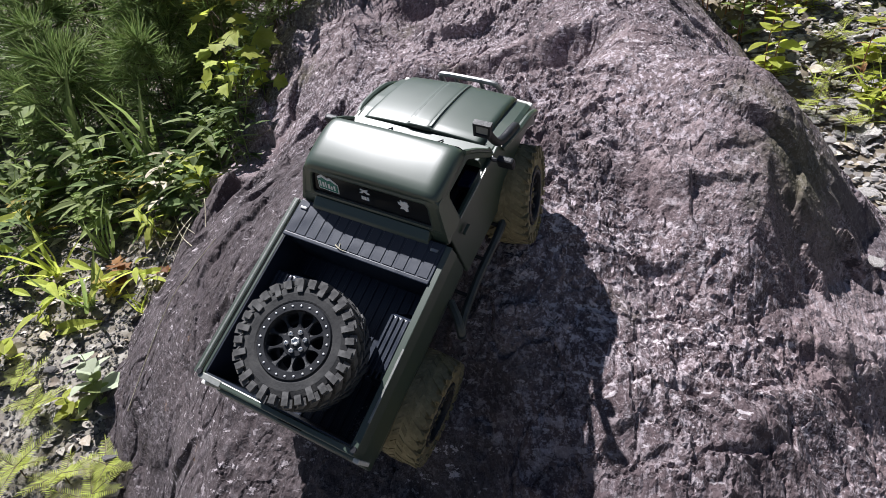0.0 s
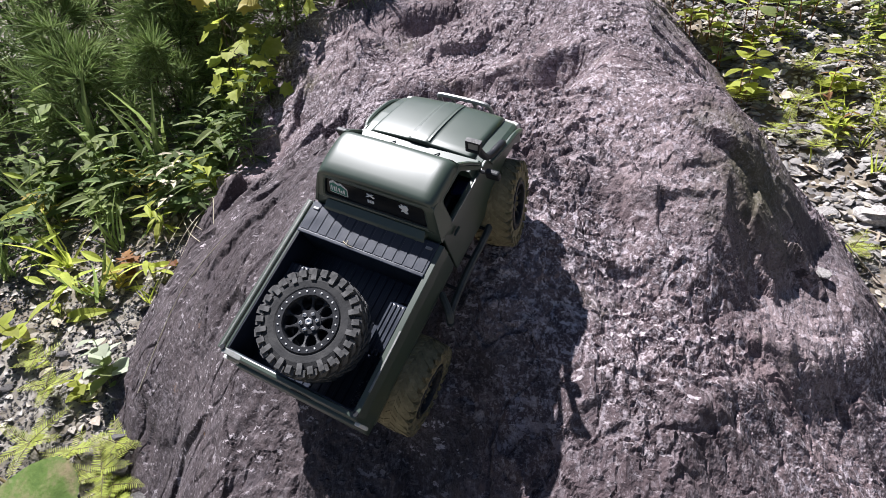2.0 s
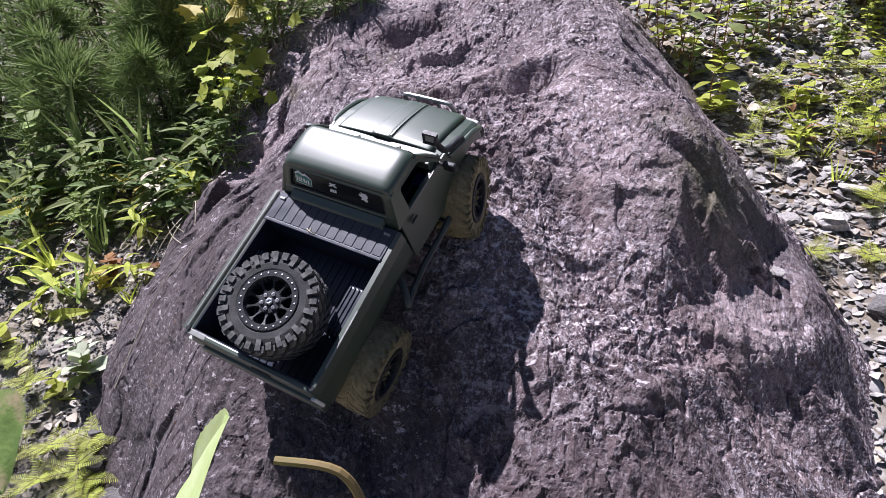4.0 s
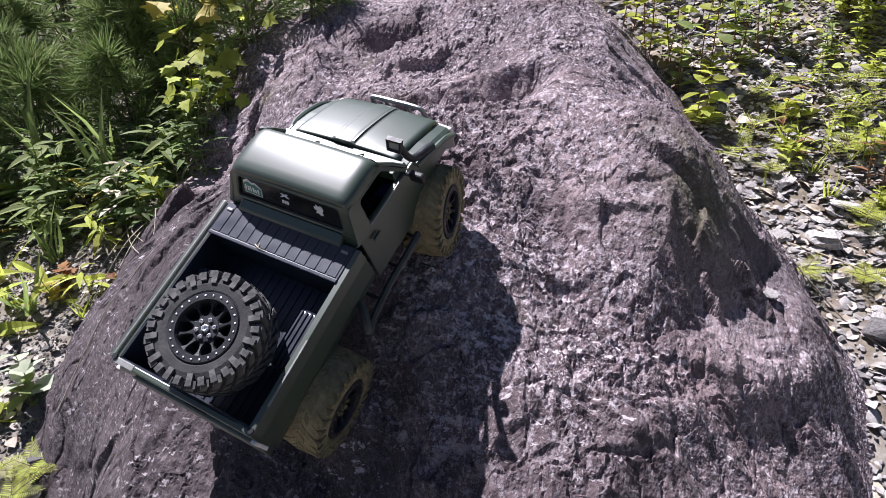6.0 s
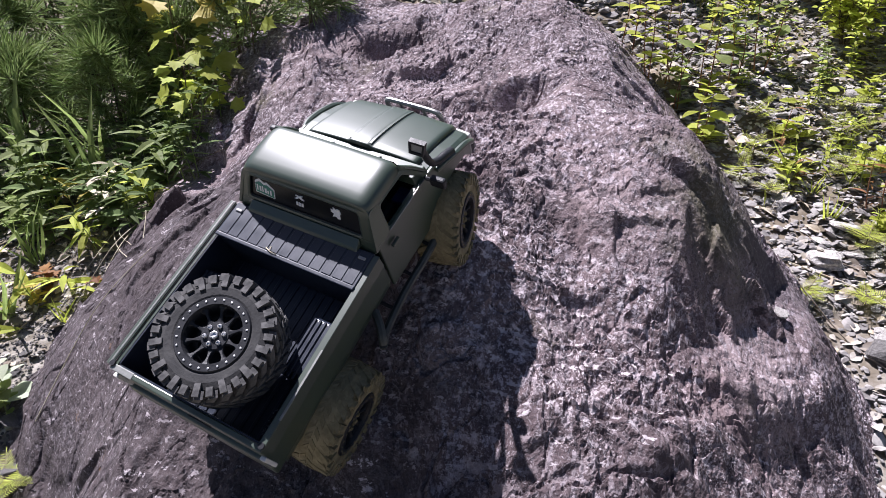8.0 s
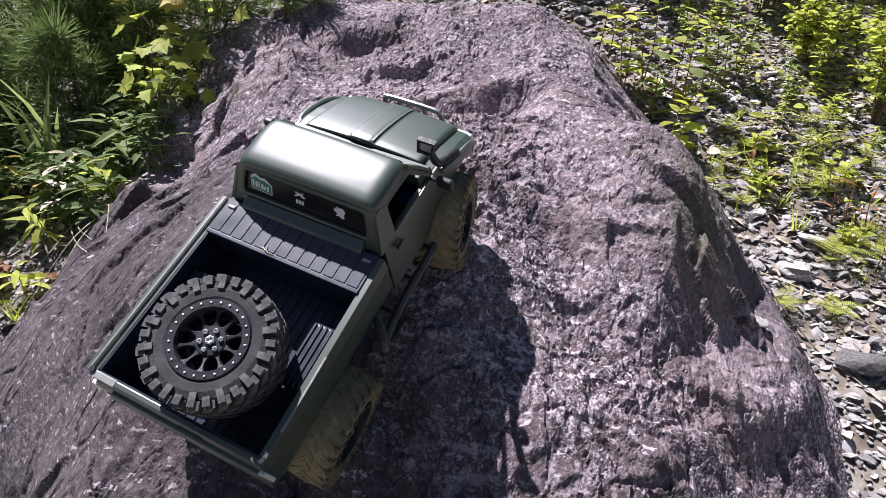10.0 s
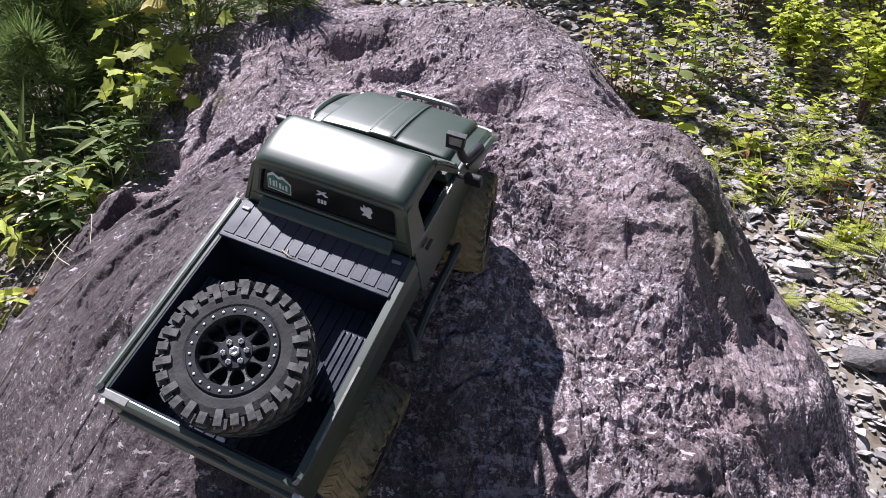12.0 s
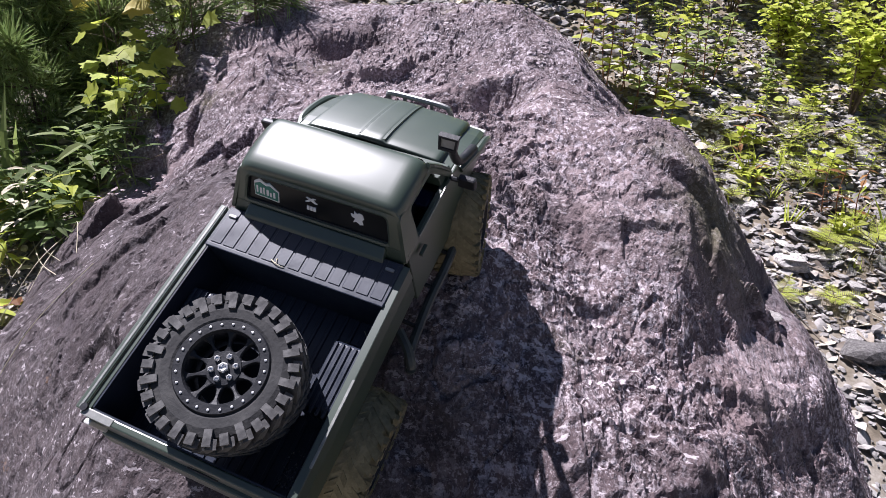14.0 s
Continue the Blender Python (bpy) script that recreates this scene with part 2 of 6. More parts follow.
SPRIG_LEAF = material("birch_leaf", [(0.4, 0.5, 0.19), (0.5, 0.6, 0.28), (0.6, 0.67, 0.4)], 45, 0.42, translucent=0.62, bump=0.3, bump_scale=350)
SPRIG_DARK = material("spotted_birch_leaf", [(0.12, 0.2, 0.05), (0.18, 0.27, 0.07), (0.42, 0.34, 0.2)], 55, 0.45, translucent=0.4, bump=0.3, bump_scale=350)

GLASS = bpy.data.materials.new("tinted_glass")
GLASS.use_nodes = True
_g = GLASS.node_tree.nodes["Principled BSDF"]
_g.inputs["Base Color"].default_value = (0.012, 0.013, 0.014, 1)
_g.inputs["Roughness"].default_value, _g.inputs["IOR"].default_value = 0.16, 1.3


# ---------------------------------------------------------------- mesh helpers
def mesh_object(name, verts, faces, mat, parent=None, smooth=False):
    me = bpy.data.meshes.new(name)
    me.from_pydata([tuple(v) for v in verts], [], [tuple(f) for f in faces])
    me.materials.append(mat)
    if smooth:
        me.polygons.foreach_set("use_smooth", [True] * len(me.polygons))
    me.update()
    ob = new(name, me)
    ob.parent = parent
    return ob


def part(name, bm, mat, parent, label="", smooth=False):
    me = bpy.data.meshes.new(name)
    bm.to_mesh(me)
    bm.free()
    me.materials.append(mat)
    if smooth:
        me.polygons.foreach_set("use_smooth", [True] * len(me.polygons))
    ob = new(name, me)
    ob.parent = parent
    if label:
        tagged(ob, label)
    return ob


def box(bm, lo, hi, bevel=0.0, segments=2, move=None):
    """A bevelled box from lo to hi."""
    made = bmesh.ops.create_cube(bm, size=1.0)["verts"]
    lo, hi = Vector(lo), Vector(hi)
    for v in made:
        v.co = Vector([(lo[k] + hi[k]) / 2 + v.co[k] * (hi[k] - lo[k]) for k in range(3)])
    if bevel:
        edges = list({e for v in made for e in v.link_edges})
        res = bmesh.ops.bevel(bm, geom=edges, offset=bevel, segments=segments, affect="EDGES", profile=0.5)
        made = list({v for f in res["faces"] for v in f.verts} | {v for v in made if v.is_valid})
    if move is not None:
        bmesh.ops.transform(bm, matrix=move, verts=made)
    return bm


def hexa(bm, pts, bevel=0.0, segments=2):
    """A six-sided block from its four lower and four upper corners, each counter-clockwise seen from above."""
    vs = [bm.verts.new(p) for p in pts]
    for f in ((3, 2, 1, 0), (4, 5, 6, 7), (0, 1, 5, 4), (1, 2, 6, 5), (2, 3, 7, 6), (3, 0, 4, 7)):
        bm.faces.new([vs[k] for k in f])
    if bevel:
        edges = list({e for v in vs for e in v.link_edges})
        bmesh.ops.bevel(bm, geom=edges, offset=bevel, segments=segments, affect="EDGES", profile=0.5)
    return bm


def tube(bm, pts, radius, sides=8, taper=1.0):
    """A round rod along points."""
    pts = [Vector(p) for p in pts]
    rings = []
    up = Vector((0.13, 0.31, 0.94))
    for k, p in enumerate(pts):
        d = (pts[min(k + 1, len(pts) - 1)] - pts[max(k - 1, 0)]).normalized()
        a = d.cross(up)
        if a.length < 1e-3:
            a = d.cross(Vector((1, 0, 0)))
        a.normalize()
        b = d.cross(a)
        r = radius * (1 + (taper - 1) * k / max(1, len(pts) - 1))
        rings.append([bm.verts.new(p + (a * math.cos(t) + b * math.sin(t)) * r) for t in [2 * math.pi * s / sides for s in range(sides)]])
    for r0, r1 in zip(rings, rings[1:]):
        for s in range(sides):
            bm.faces.new((r0[s], r0[(s + 1) % sides], r1[(s + 1) % sides], r1[s]))
    bm.faces.new(rings[0][::-1])
    bm.faces.new(rings[-1])
    return bm


def lathe(bm, profile, segments, axis_move=None):
    """Turns (radius, height) pairs round z."""
    made, rings = [], []
    for r, z in profile:
        ring = [bm.verts.new((r * math.cos(2 * math.pi * s / segments), r * math.sin(2 * math.pi * s / segments), z)) for s in range(segments)]
        rings.append(ring)
        made += ring
    for r0, r1 in zip(rings, rings[1:]):
        for s in range(segments):
            bm.faces.new((r0[s], r0[(s + 1) % segments], r1[(s + 1) % segments], r1[s]))
    if axis_move is not None:
        bmesh.ops.transform(bm, matrix=axis_move, verts=made)
    return bm


def curve_points(pts, steps=6):
    """A smooth run through points."""
    pts = [Vector(p) for p in pts]
    out = []
    for k in range(len(pts) - 1):
        p0, p1, p2, p3 = pts[max(k - 1, 0)], pts[k], pts[k + 1], pts[min(k + 2, len(pts) - 1)]
        for s in range(steps):
            t = s / steps
            out.append(0.5 * ((2 * p1) + (p2 - p0) * t + (2 * p0 - 5 * p1 + 4 * p2 - p3) * t * t + (3 * p1 - p0 - 3 * p2 + p3) * t ** 3))
    return out + [pts[-1]]


# ---------------------------------------------------------------- ground shape
_table = np.random.RandomState(7).rand(512, 512)


def value_noise(x, y, size, seed=0):
    x, y = np.asarray(x) / size + seed * 17.3, np.asarray(y) / size + seed * 9.7
    i, j = np.floor(x).astype(int), np.floor(y).astype(int)
    u, v = x - i, y - j
    u, v = u * u * u * (u * (u * 6 - 15) + 10), v * v * v * (v * (v * 6 - 15) + 10)
    t = lambda a, b: _table[(a + seed * 31) % 512, (b + seed * 57) % 512]
    return (t(i, j) * (1 - u) + t(i + 1, j) * u) * (1 - v) + (t(i, j + 1) * (1 - u) + t(i + 1, j + 1) * u) * v


def fbm(x, y, size, octaves=4, seed=0, gain=0.5):
    total, amp, norm = 0, 1.0, 0
    for k in range(octaves):
        c, s = math.cos(0.6 * k), math.sin(0.6 * k)
        total = total + amp * (value_noise(x * c - y * s, x * s + y * c, size, seed + k) - 0.5)
        norm, amp, size = norm + amp, amp * gain, size / 2.03
    return total / norm


def ridged(x, y, size, octaves=4, seed=0):
    total, amp, norm = 0, 1.0, 0
    for k in range(octaves):
        c, s = math.cos(0.9 * k), math.sin(0.9 * k)
        total = total + amp * (1 - np.abs(2 * value_noise(x * c - y * s, x * s + y * c, size, seed + k) - 1))
        norm, amp, size = norm + amp, amp * 0.5, size / 2.1
    return total / norm - 0.5


def step(a, b, x):
    t = np.clip((x - a) / (b - a), 0, 1)
    return t * t * (3 - 2 * t)


def facets(x, y, size, seed, tilt):
    """Broken planes: each cell is a little tilted slab, with small cliffs between the cells."""
    r = np.random.RandomState(seed)
    n = 64
    jx, jy, gx, gy, lift = (r.rand(n, n) for _ in range(5))
    i, j = np.floor(x / size).astype(int), np.floor(y / size).astype(int)
    total, out = np.full(x.shape, 1e-12), np.zeros(x.shape)
    for di in (-1, 0, 1):
        for dj in (-1, 0, 1):
            a, c = (i + di) % n, (j + dj) % n
            dx, dy = x - (i + di + jx[a, c]) * size, y - (j + dj + jy[a, c]) * size
            d = dx * dx + dy * dy
            h = dx * (gx[a, c] - 0.5) * tilt + dy * (gy[a, c] - 0.5) * tilt + (lift[a, c] - 0.5) * size * 0.16
            w = np.exp(-75 * d / size ** 2)
            total, out = total + w, out + w * h
    return out / total


def ground_height(x, y):
    """A stony bank that climbs away from the camera, gentler beyond the boulder."""
    x, y = np.asarray(x, float), np.asarray(y, float)
    z = 0.52 + 0.33 * (np.clip(y, -6, 3.2) - 1.15) + 0.1 * np.clip(y - 3.2, 0, 60)
    # the boulder's bed
    z = z - 0.25 * step(-0.72, -0.45, x) * (1 - step(0.45, 0.7, x)) * step(0.35, 0.7, y) * (1 - step(1.9, 2.2, y))
    near = np.exp(-((x / 5) ** 2 + ((y - 1) / 5) ** 2))
    return z + near * (0.05 * fbm(x, y, 0.7, 4, 3) + 0.03 * fbm(x, y, 0.12, 4, 5)) + (1 - near) * 0.9 * fbm(x, y, 6, 4, 9)


def hermite(knots, values, t):
    """Smooth interpolation; values has one row per knot."""
    knots, values = np.asarray(knots), np.asarray(values)
    slopes = np.gradient(values, knots, axis=0)
    k = np.clip(np.searchsorted(knots, t) - 1, 0, len(knots) - 2)
    h = knots[k + 1] - knots[k]
    u = np.clip((t - knots[k]) / h, 0, 1)
    pick = (lambda a, n: a[n]) if values.ndim == 1 else (lambda a, n: a[n, np.arange(len(t))])
    return ((1 + 2 * u) * (1 - u) ** 2 * pick(values, k) + u * (1 - u) ** 2 * h * pick(slopes, k)
            + u * u * (3 - 2 * u) * pick(values, k + 1) + u * u * (u - 1) * h * pick(slopes, k + 1))


# Cross-sections of the boulder, from the foot to the far end: heights across its width.
ACROSS = (-1.1, -0.8, -0.5, -0.2, 0.1, 0.35, 0.55, 0.75, 0.95, 1.2)
SECTIONS = (
    (-0.35, (-0.4, -0.35, -0.34, -0.34, -0.33, -0.33, -0.33, -0.33, -0.33, -0.34)),
    (0.1, (-0.28, -0.12, 0.08, 0.28, 0.36, 0.39, 0.37, 0.32, 0.24, 0.05)),
    (0.5, (-0.13, 0.11, 0.34, 0.67, 0.69, 0.73, 0.65, 0.5, 0.34, 0.2)),
    (0.75, (0.0, 0.36, 0.6, 0.83, 0.91, 0.8, 0.7, 0.54, 0.36, 0.22)),
    (1.0, (0.16, 0.48, 0.7, 0.86, 0.94, 0.9, 0.89, 0.65, 0.46, 0.16)),
    (1.3, (0.36, 0.58, 0.72, 0.85, 0.93, 0.96, 0.86, 0.68, 0.41, 0.09)),
    (1.6, (0.43, 0.72, 0.87, 0.9, 0.91, 0.99, 0.86, 0.67, 0.41, 0.08)),
    (1.9, (0.52, 0.9, 1.03, 1.0, 1.03, 1.04, 0.9, 0.67, 0.43, 0.15)),
    (2.2, (0.6, 0.86, 1.02, 1.04, 1.05, 1.03, 0.86, 0.62, 0.42, 0.2)),
    (2.6, (0.4, 0.45, 0.46, 0.46, 0.46, 0.46, 0.4, 0.35, 0.3, 0.2)),
)
TRUCK_POSE = pose(-0.001, 0.3833, 0.8555, 31.1, 8.3, -15.0)
AXLES = (0.356, 0.07)
WHEELS = [(sx * 0.098, y, -0.117) for y in AXLES for sx in (1, -1)]
TYRE_RADIUS, TYRE_WIDTH, WHEEL_RADIUS = 0.07, 0.056, 0.0635


def rock_height(x, y):
    wx = x + 0.05 * fbm(x, y, 0.22, 3, 11)
    wy = y + 0.05 * fbm(x, y, 0.22, 3, 14)
    rows = np.stack([hermite(ACROSS, np.array(s[1]), wx) for s in SECTIONS])
    z = hermite(np.array([s[0] for s in SECTIONS]), rows, wy)
    # the shoulder is cut by one steep broken plane that ends on a shelf
    plane = 0.84 - 1.6 * (wx - 0.62) + 1.1 * (wy - 1.0)
    shelf = 0.659 - 0.453 * (wx - 0.723) + 0.247 * (wy - 0.96)
    shoulder = step(0.38, 0.47, wx) * (1 - step(0.8, 0.92, wx)) * step(0.68, 0.78, wy) * (1 - step(1.15, 1.4, wy))
    cut = np.minimum(z + 0.03, np.maximum(plane, shelf))
    out = np.clip(z + 0.03 - plane, -0.1, 0.1) * 2
    z = z + shoulder * (cut - z)
    # upright fins splitting off the broken face, their crests falling outwards
    strike, dip = 0.57 * wx + 0.82 * wy, 0.82 * wx - 0.57 * wy
    for fs, fd, tall, wide, long in ((1.155, 0.015, 0.05, 0.012, 0.055), (1.06, 0.0, 0.045, 0.012, 0.05)):
        crest = shelf + tall * np.clip((long - np.abs(dip - fd)) / long, 0, 1) ** 0.7 + 0.02 * fbm(x, y, 0.02, 2, 33)
        inside = (1 - step(wide * 0.5, wide, np.abs(strike - fs + 0.12 * (dip - fd)))) * (np.abs(dip - fd) < long)
        z = z + shoulder * inside * np.clip(crest - z, 0, 0.12)
    # the splintered drop below the ledge
    drop, run = (wx - 0.467) * 0.715 - (wy - 0.556) * 0.7, (wx - 0.467) * 0.7 + (wy - 0.556) * 0.715
    ledge = step(-0.1, 0.0, run) * (1 - step(0.5, 0.62, run))
    z = z - 0.035 * ledge * step(0.0, 0.07, drop) * (1 - step(0.25, 0.5, drop))
    # hollow near the crest, the dark step below it, a knob
    z = z - 0.1 * np.exp(-((((x + 0.19) / 0.1) ** 2 + ((y - 1.84 - 0.3 * (x + 0.19)) / 0.06) ** 2)) ** 1.5)
    back = wy - 0.25 * np.abs(wx - 0.05) + 0.06 * fbm(x, y, 0.09, 2, 97)
    z = z - 0.12 * (1 - step(1.345, 1.4, back)) * step(1.08, 1.32, back) * step(-0.26, -0.1, wx) * (1 - step(0.22, 0.36, wx))
    z = z + 0.05 * np.exp(-(((x - 0.14) / 0.05) ** 2 + ((y - 1.2) / 0.03) ** 2) ** 2)
    # blocky steps down the flank away from the truck
    flank = (1 - step(-0.45, -0.25, x)) * step(1.05, 1.3, y)
    z = z + 1.1 * flank * facets(x + 0.4 * y, y - 0.3 * x, 0.21, 95, 0.75)
    # long grooves running down the slope
    z = z + 0.02 * ridged(x * 1.0 + 0.25 * y, y * 0.35, 0.16, 3, 21)
    z = z + 0.03 * fbm(x, y, 0.3, 3, 23) + 0.01 * ridged(x, y, 0.11, 4, 25)
    ax, ay = x + 0.03 * fbm(x, y, 0.06, 3, 51), y + 0.03 * fbm(x, y, 0.06, 3, 53)
    rough = (0.35 + 0.75 * step(-0.15, 0.2, fbm(x, y, 0.4, 3, 55))) * (0.5 + 0.5 * step(-0.3, -0.05, x)) * (1 - 0.4 * step(1.1, 1.35, y)) * (0.5 + 0.5 * step(0.5, 0.75, y))
    broken = np.maximum(shoulder * step(-0.02, 0.03, out), ledge * step(-0.02, 0.03, drop))
    rough = rough * (1 - 0.6 * broken)
    z = z + 0.6 * facets(ax * 0.9 + ay * 0.3, ay, 0.17, 61, 0.55) + 0.55 * rough * facets(ax + 0.4 * ay, (ay - 0.2 * ax) * 0.75, 0.06, 63, 0.7)
    # sharp chips and thin cracks running down the slope
    u, v = ax + 0.3 * ay, ay * 0.85 - 0.4 * ax
    bx, by = u + 0.012 * fbm(u, v, 0.02, 2, 57), v + 0.012 * fbm(u, v, 0.02, 2, 59)
    z = z + rough * (1.05 * facets(bx, by, 0.033, 67, 1.0) + 1.0 * facets(bx + 0.3 * by, by, 0.0145, 69, 1.2) + 0.012 * ridged(u, v, 0.032, 4, 71) + 0.008 * fbm(u, v, 0.014, 3, 75, 0.75))
    for size, depth, seed in ((0.16, 0.007, 87), (0.07, 0.006, 81), (0.04, 0.005, 83)):
        line = 1 - np.abs(2 * value_noise(u, v, size, seed) - 1)
        z = z - depth * step(0.9, 0.99, line) * step(-0.05, 0.15, fbm(x, y, 0.25, 2, seed + 6))
    # upright splintery strata on the broken faces
    face = np.maximum(shoulder * step(0.0, 0.05, out) * (1 - step(0.0, 0.02, shelf - plane)), ledge * step(-0.01, 0.03, drop) * (1 - step(0.2, 0.35, drop)))
    z = z + face * (0.034 * ridged(strike, dip * 0.18, 0.08, 2, 47) + 0.016 * ridged(strike, dip * 0.22, 0.03, 3, 41) + 0.008 * fbm(strike, dip * 0.3, 0.012, 2, 43))
    # seats worn under the wheels
    for w in WHEELS:
        c = TRUCK_POSE @ Vector((w[0], w[1], w[2] - WHEEL_RADIUS + 0.001))
        g = np.exp(-(((x - c.x) ** 2 + (y - c.y) ** 2) / 0.045 ** 2) ** 1.5)
        tilt = 0.55 * (y - c.y) + 0.05 * (x - c.x)
        z = z + g * (c.z + tilt * 0.9 - z)
    return z


def grid_mesh(name, xs, ys, height, mat):
    X, Y = np.meshgrid(xs, ys)
    Z = height(X.ravel(), Y.ravel())
    n, m = len(xs), len(ys)
    me = bpy.data.meshes.new(name)
    me.vertices.add(n * m)
    me.vertices.foreach_set("co", np.c_[X.ravel(), Y.ravel(), Z].astype(np.float32).ravel())
    i = (np.arange(m - 1)[:, None] * n + np.arange(n - 1)[None]).ravel()
    quads = np.stack([i, i + 1, i + n + 1, i + n], 1)
    me.loops.add(quads.size)
    me.loops.foreach_set("vertex_index", quads.ravel().astype(np.int32))
    me.polygons.add(len(quads))
    me.polygons.foreach_set("loop_start", (np.arange(len(quads)) * 4).astype(np.int32))
    me.polygons.foreach_set("use_smooth", np.ones(len(quads), bool))
    me.materials.append(mat)
    me.update(calc_edges=True)
    me.validate()
    return new(name, me)


def spread(lo, hi, near_lo, near_hi, fine, growth=1.16):
    """Fine steps in the middle, growing ones out to lo and hi."""
    mid = list(np.arange(near_lo, near_hi, fine))
    right, s = [], fine
    x = near_hi
    while x < hi:
        right.append(x)
        s *= growth
        x += s
    left, s, x = [], fine, near_lo
    while x > lo:
        s *= growth
        x -= s
        left.append(x)
    return np.array(left[::-1] + mid + right + [hi])


ground = grid_mesh("ground", spread(-90, 90, -2.2, 2.6, 0.022), spread(-60, 120, -0.2, 3.6, 0.022), ground_height, SOIL)
tagged(ground, "sloping stony soil with grit and leaf litter", "ground", kind="structure")
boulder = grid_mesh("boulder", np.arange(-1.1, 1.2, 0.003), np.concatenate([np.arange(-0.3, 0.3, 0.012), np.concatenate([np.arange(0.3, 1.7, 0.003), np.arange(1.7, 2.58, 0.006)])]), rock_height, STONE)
boulder.data.polygons.foreach_set("use_smooth", [False] * len(boulder.data.polygons))
tagged(boulder, "large purple-grey boulder with pale flecks and splintered faces", "boulder")

# ---------------------------------------------------------------- the model pickup
BASE = Vector((0, 0.22, -0.199))


def truck_part(name, bm, mat, parent, label="", smooth=False, body=True):
    # the body is bent down and shortened ahead to fit the camera's view
    for v in bm.verts if body else ():
        ahead = max(0.0, v.co.y - 0.22)
        v.co.y, v.co.z = v.co.y - 0.05 * ahead, v.co.z - 0.075 * ahead
    bmesh.ops.translate(bm, verts=bm.verts, vec=-BASE)
    bmesh.ops.recalc_face_normals(bm, faces=bm.faces)
    return part(name, bm, mat, parent, label, smooth)


def loft(bm, sections, close=True, cap=True):
    """Skins closed cross-sections, each a list of points."""
    rings = [[bm.verts.new(p) for p in s] for s in sections]
    n = len(rings[0])
    for r0, r1 in zip(rings, rings[1:]):
        for k in range(n if close else n - 1):
            bm.faces.new((r0[k], r0[(k + 1) % n], r1[(k + 1) % n], r1[k]))
    if cap:
        bm.faces.new(rings[0][::-1])
        bm.faces.new(rings[-1])
    return bm


def tyre_geometry(groove=0.006):
    """A tyre's body round z, without its lugs."""
    bm = bmesh.new()
    R, W = TYRE_RADIUS - groove, TYRE_WIDTH / 2
    prof = [(0.034, -W * 0.72), (0.037, -W * 0.86), (0.044, -W * 0.98), (0.052, -W * 1.0), (0.059, -W * 0.93), (R - 0.0015, -W * 0.75), (R, -W * 0.4), (R, W * 0.4),
            (R - 0.0015, W * 0.75), (0.059, W * 0.93), (0.052, W * 1.0), (0.044, W * 0.98), (0.037, W * 0.86), (0.034, W * 0.72), (0.034, -W * 0.72)]
    lathe(bm, prof, 56)
    return bm


def lug_block(bm, angle, z0, z1, r0, r1, half, skew, lean=0.0):
    """One tread block, with a chamfered top."""
    pts = []
    for r, cut in ((r0, 1.0), (r1, 0.86)):
        for z, a in ((z0, -half), (z0, half), (z1, half), (z1, -half)):
            t = angle + a * cut + skew * (z - (z0 + z1) / 2)
            zz = (z0 + z1) / 2 + (z - (z0 + z1) / 2) * (0.93 if cut < 1 else 1)
            rr = r - lean * abs(zz) * 2
            pts.append((rr * math.cos(t), rr * math.sin(t), zz))
    vs = [bm.verts.new(p) for p in pts]
    for f in ((3, 2, 1, 0), (4, 5, 6, 7), (0, 1, 5, 4), (1, 2, 6, 5), (2, 3, 7, 6), (3, 0, 4, 7)):
        bm.faces.new([vs[k] for k in f])


LUG_ROWS = 28
lug_data = {}


def shoulder_lugs(bm, angle, side, long):
    """The shoulder block and the side biter below it."""
    W, R = TYRE_WIDTH / 2, TYRE_RADIUS
    z_in, z_out = side * W * 0.34, side * W * (1.0 if long else 0.93)
    lug_block(bm, angle, min(z_in, z_out), max(z_in, z_out), R - 0.0085, R - (0.0 if long else 0.0008), 0.074, side * 9.0, 0.02)
    zs = sorted((side * W * 0.84, side * W * 1.07))
    lug_block(bm, angle + 0.03 * side, zs[0], zs[1], R - (0.0175 if long else 0.013), R - 0.0035, 0.062, 0.0)


def centre_lug(bm, angle, side):
    W, R = TYRE_WIDTH / 2, TYRE_RADIUS
    zs = sorted((side * W * 0.03, side * W * 0.3))
    lug_block(bm, angle, zs[0], zs[1], R - 0.0085, R, 0.066, side * 14.0)


LUGS = [(("shoulder", side, odd), lambda bm, side=side, odd=odd: shoulder_lugs(bm, 0.0, side, odd == 0)) for side in (-1, 1) for odd in (0, 1)]
LUGS += [(("centre", side, 0), lambda bm, side=side: centre_lug(bm, 0.07, side)) for side in (-1, 1)]


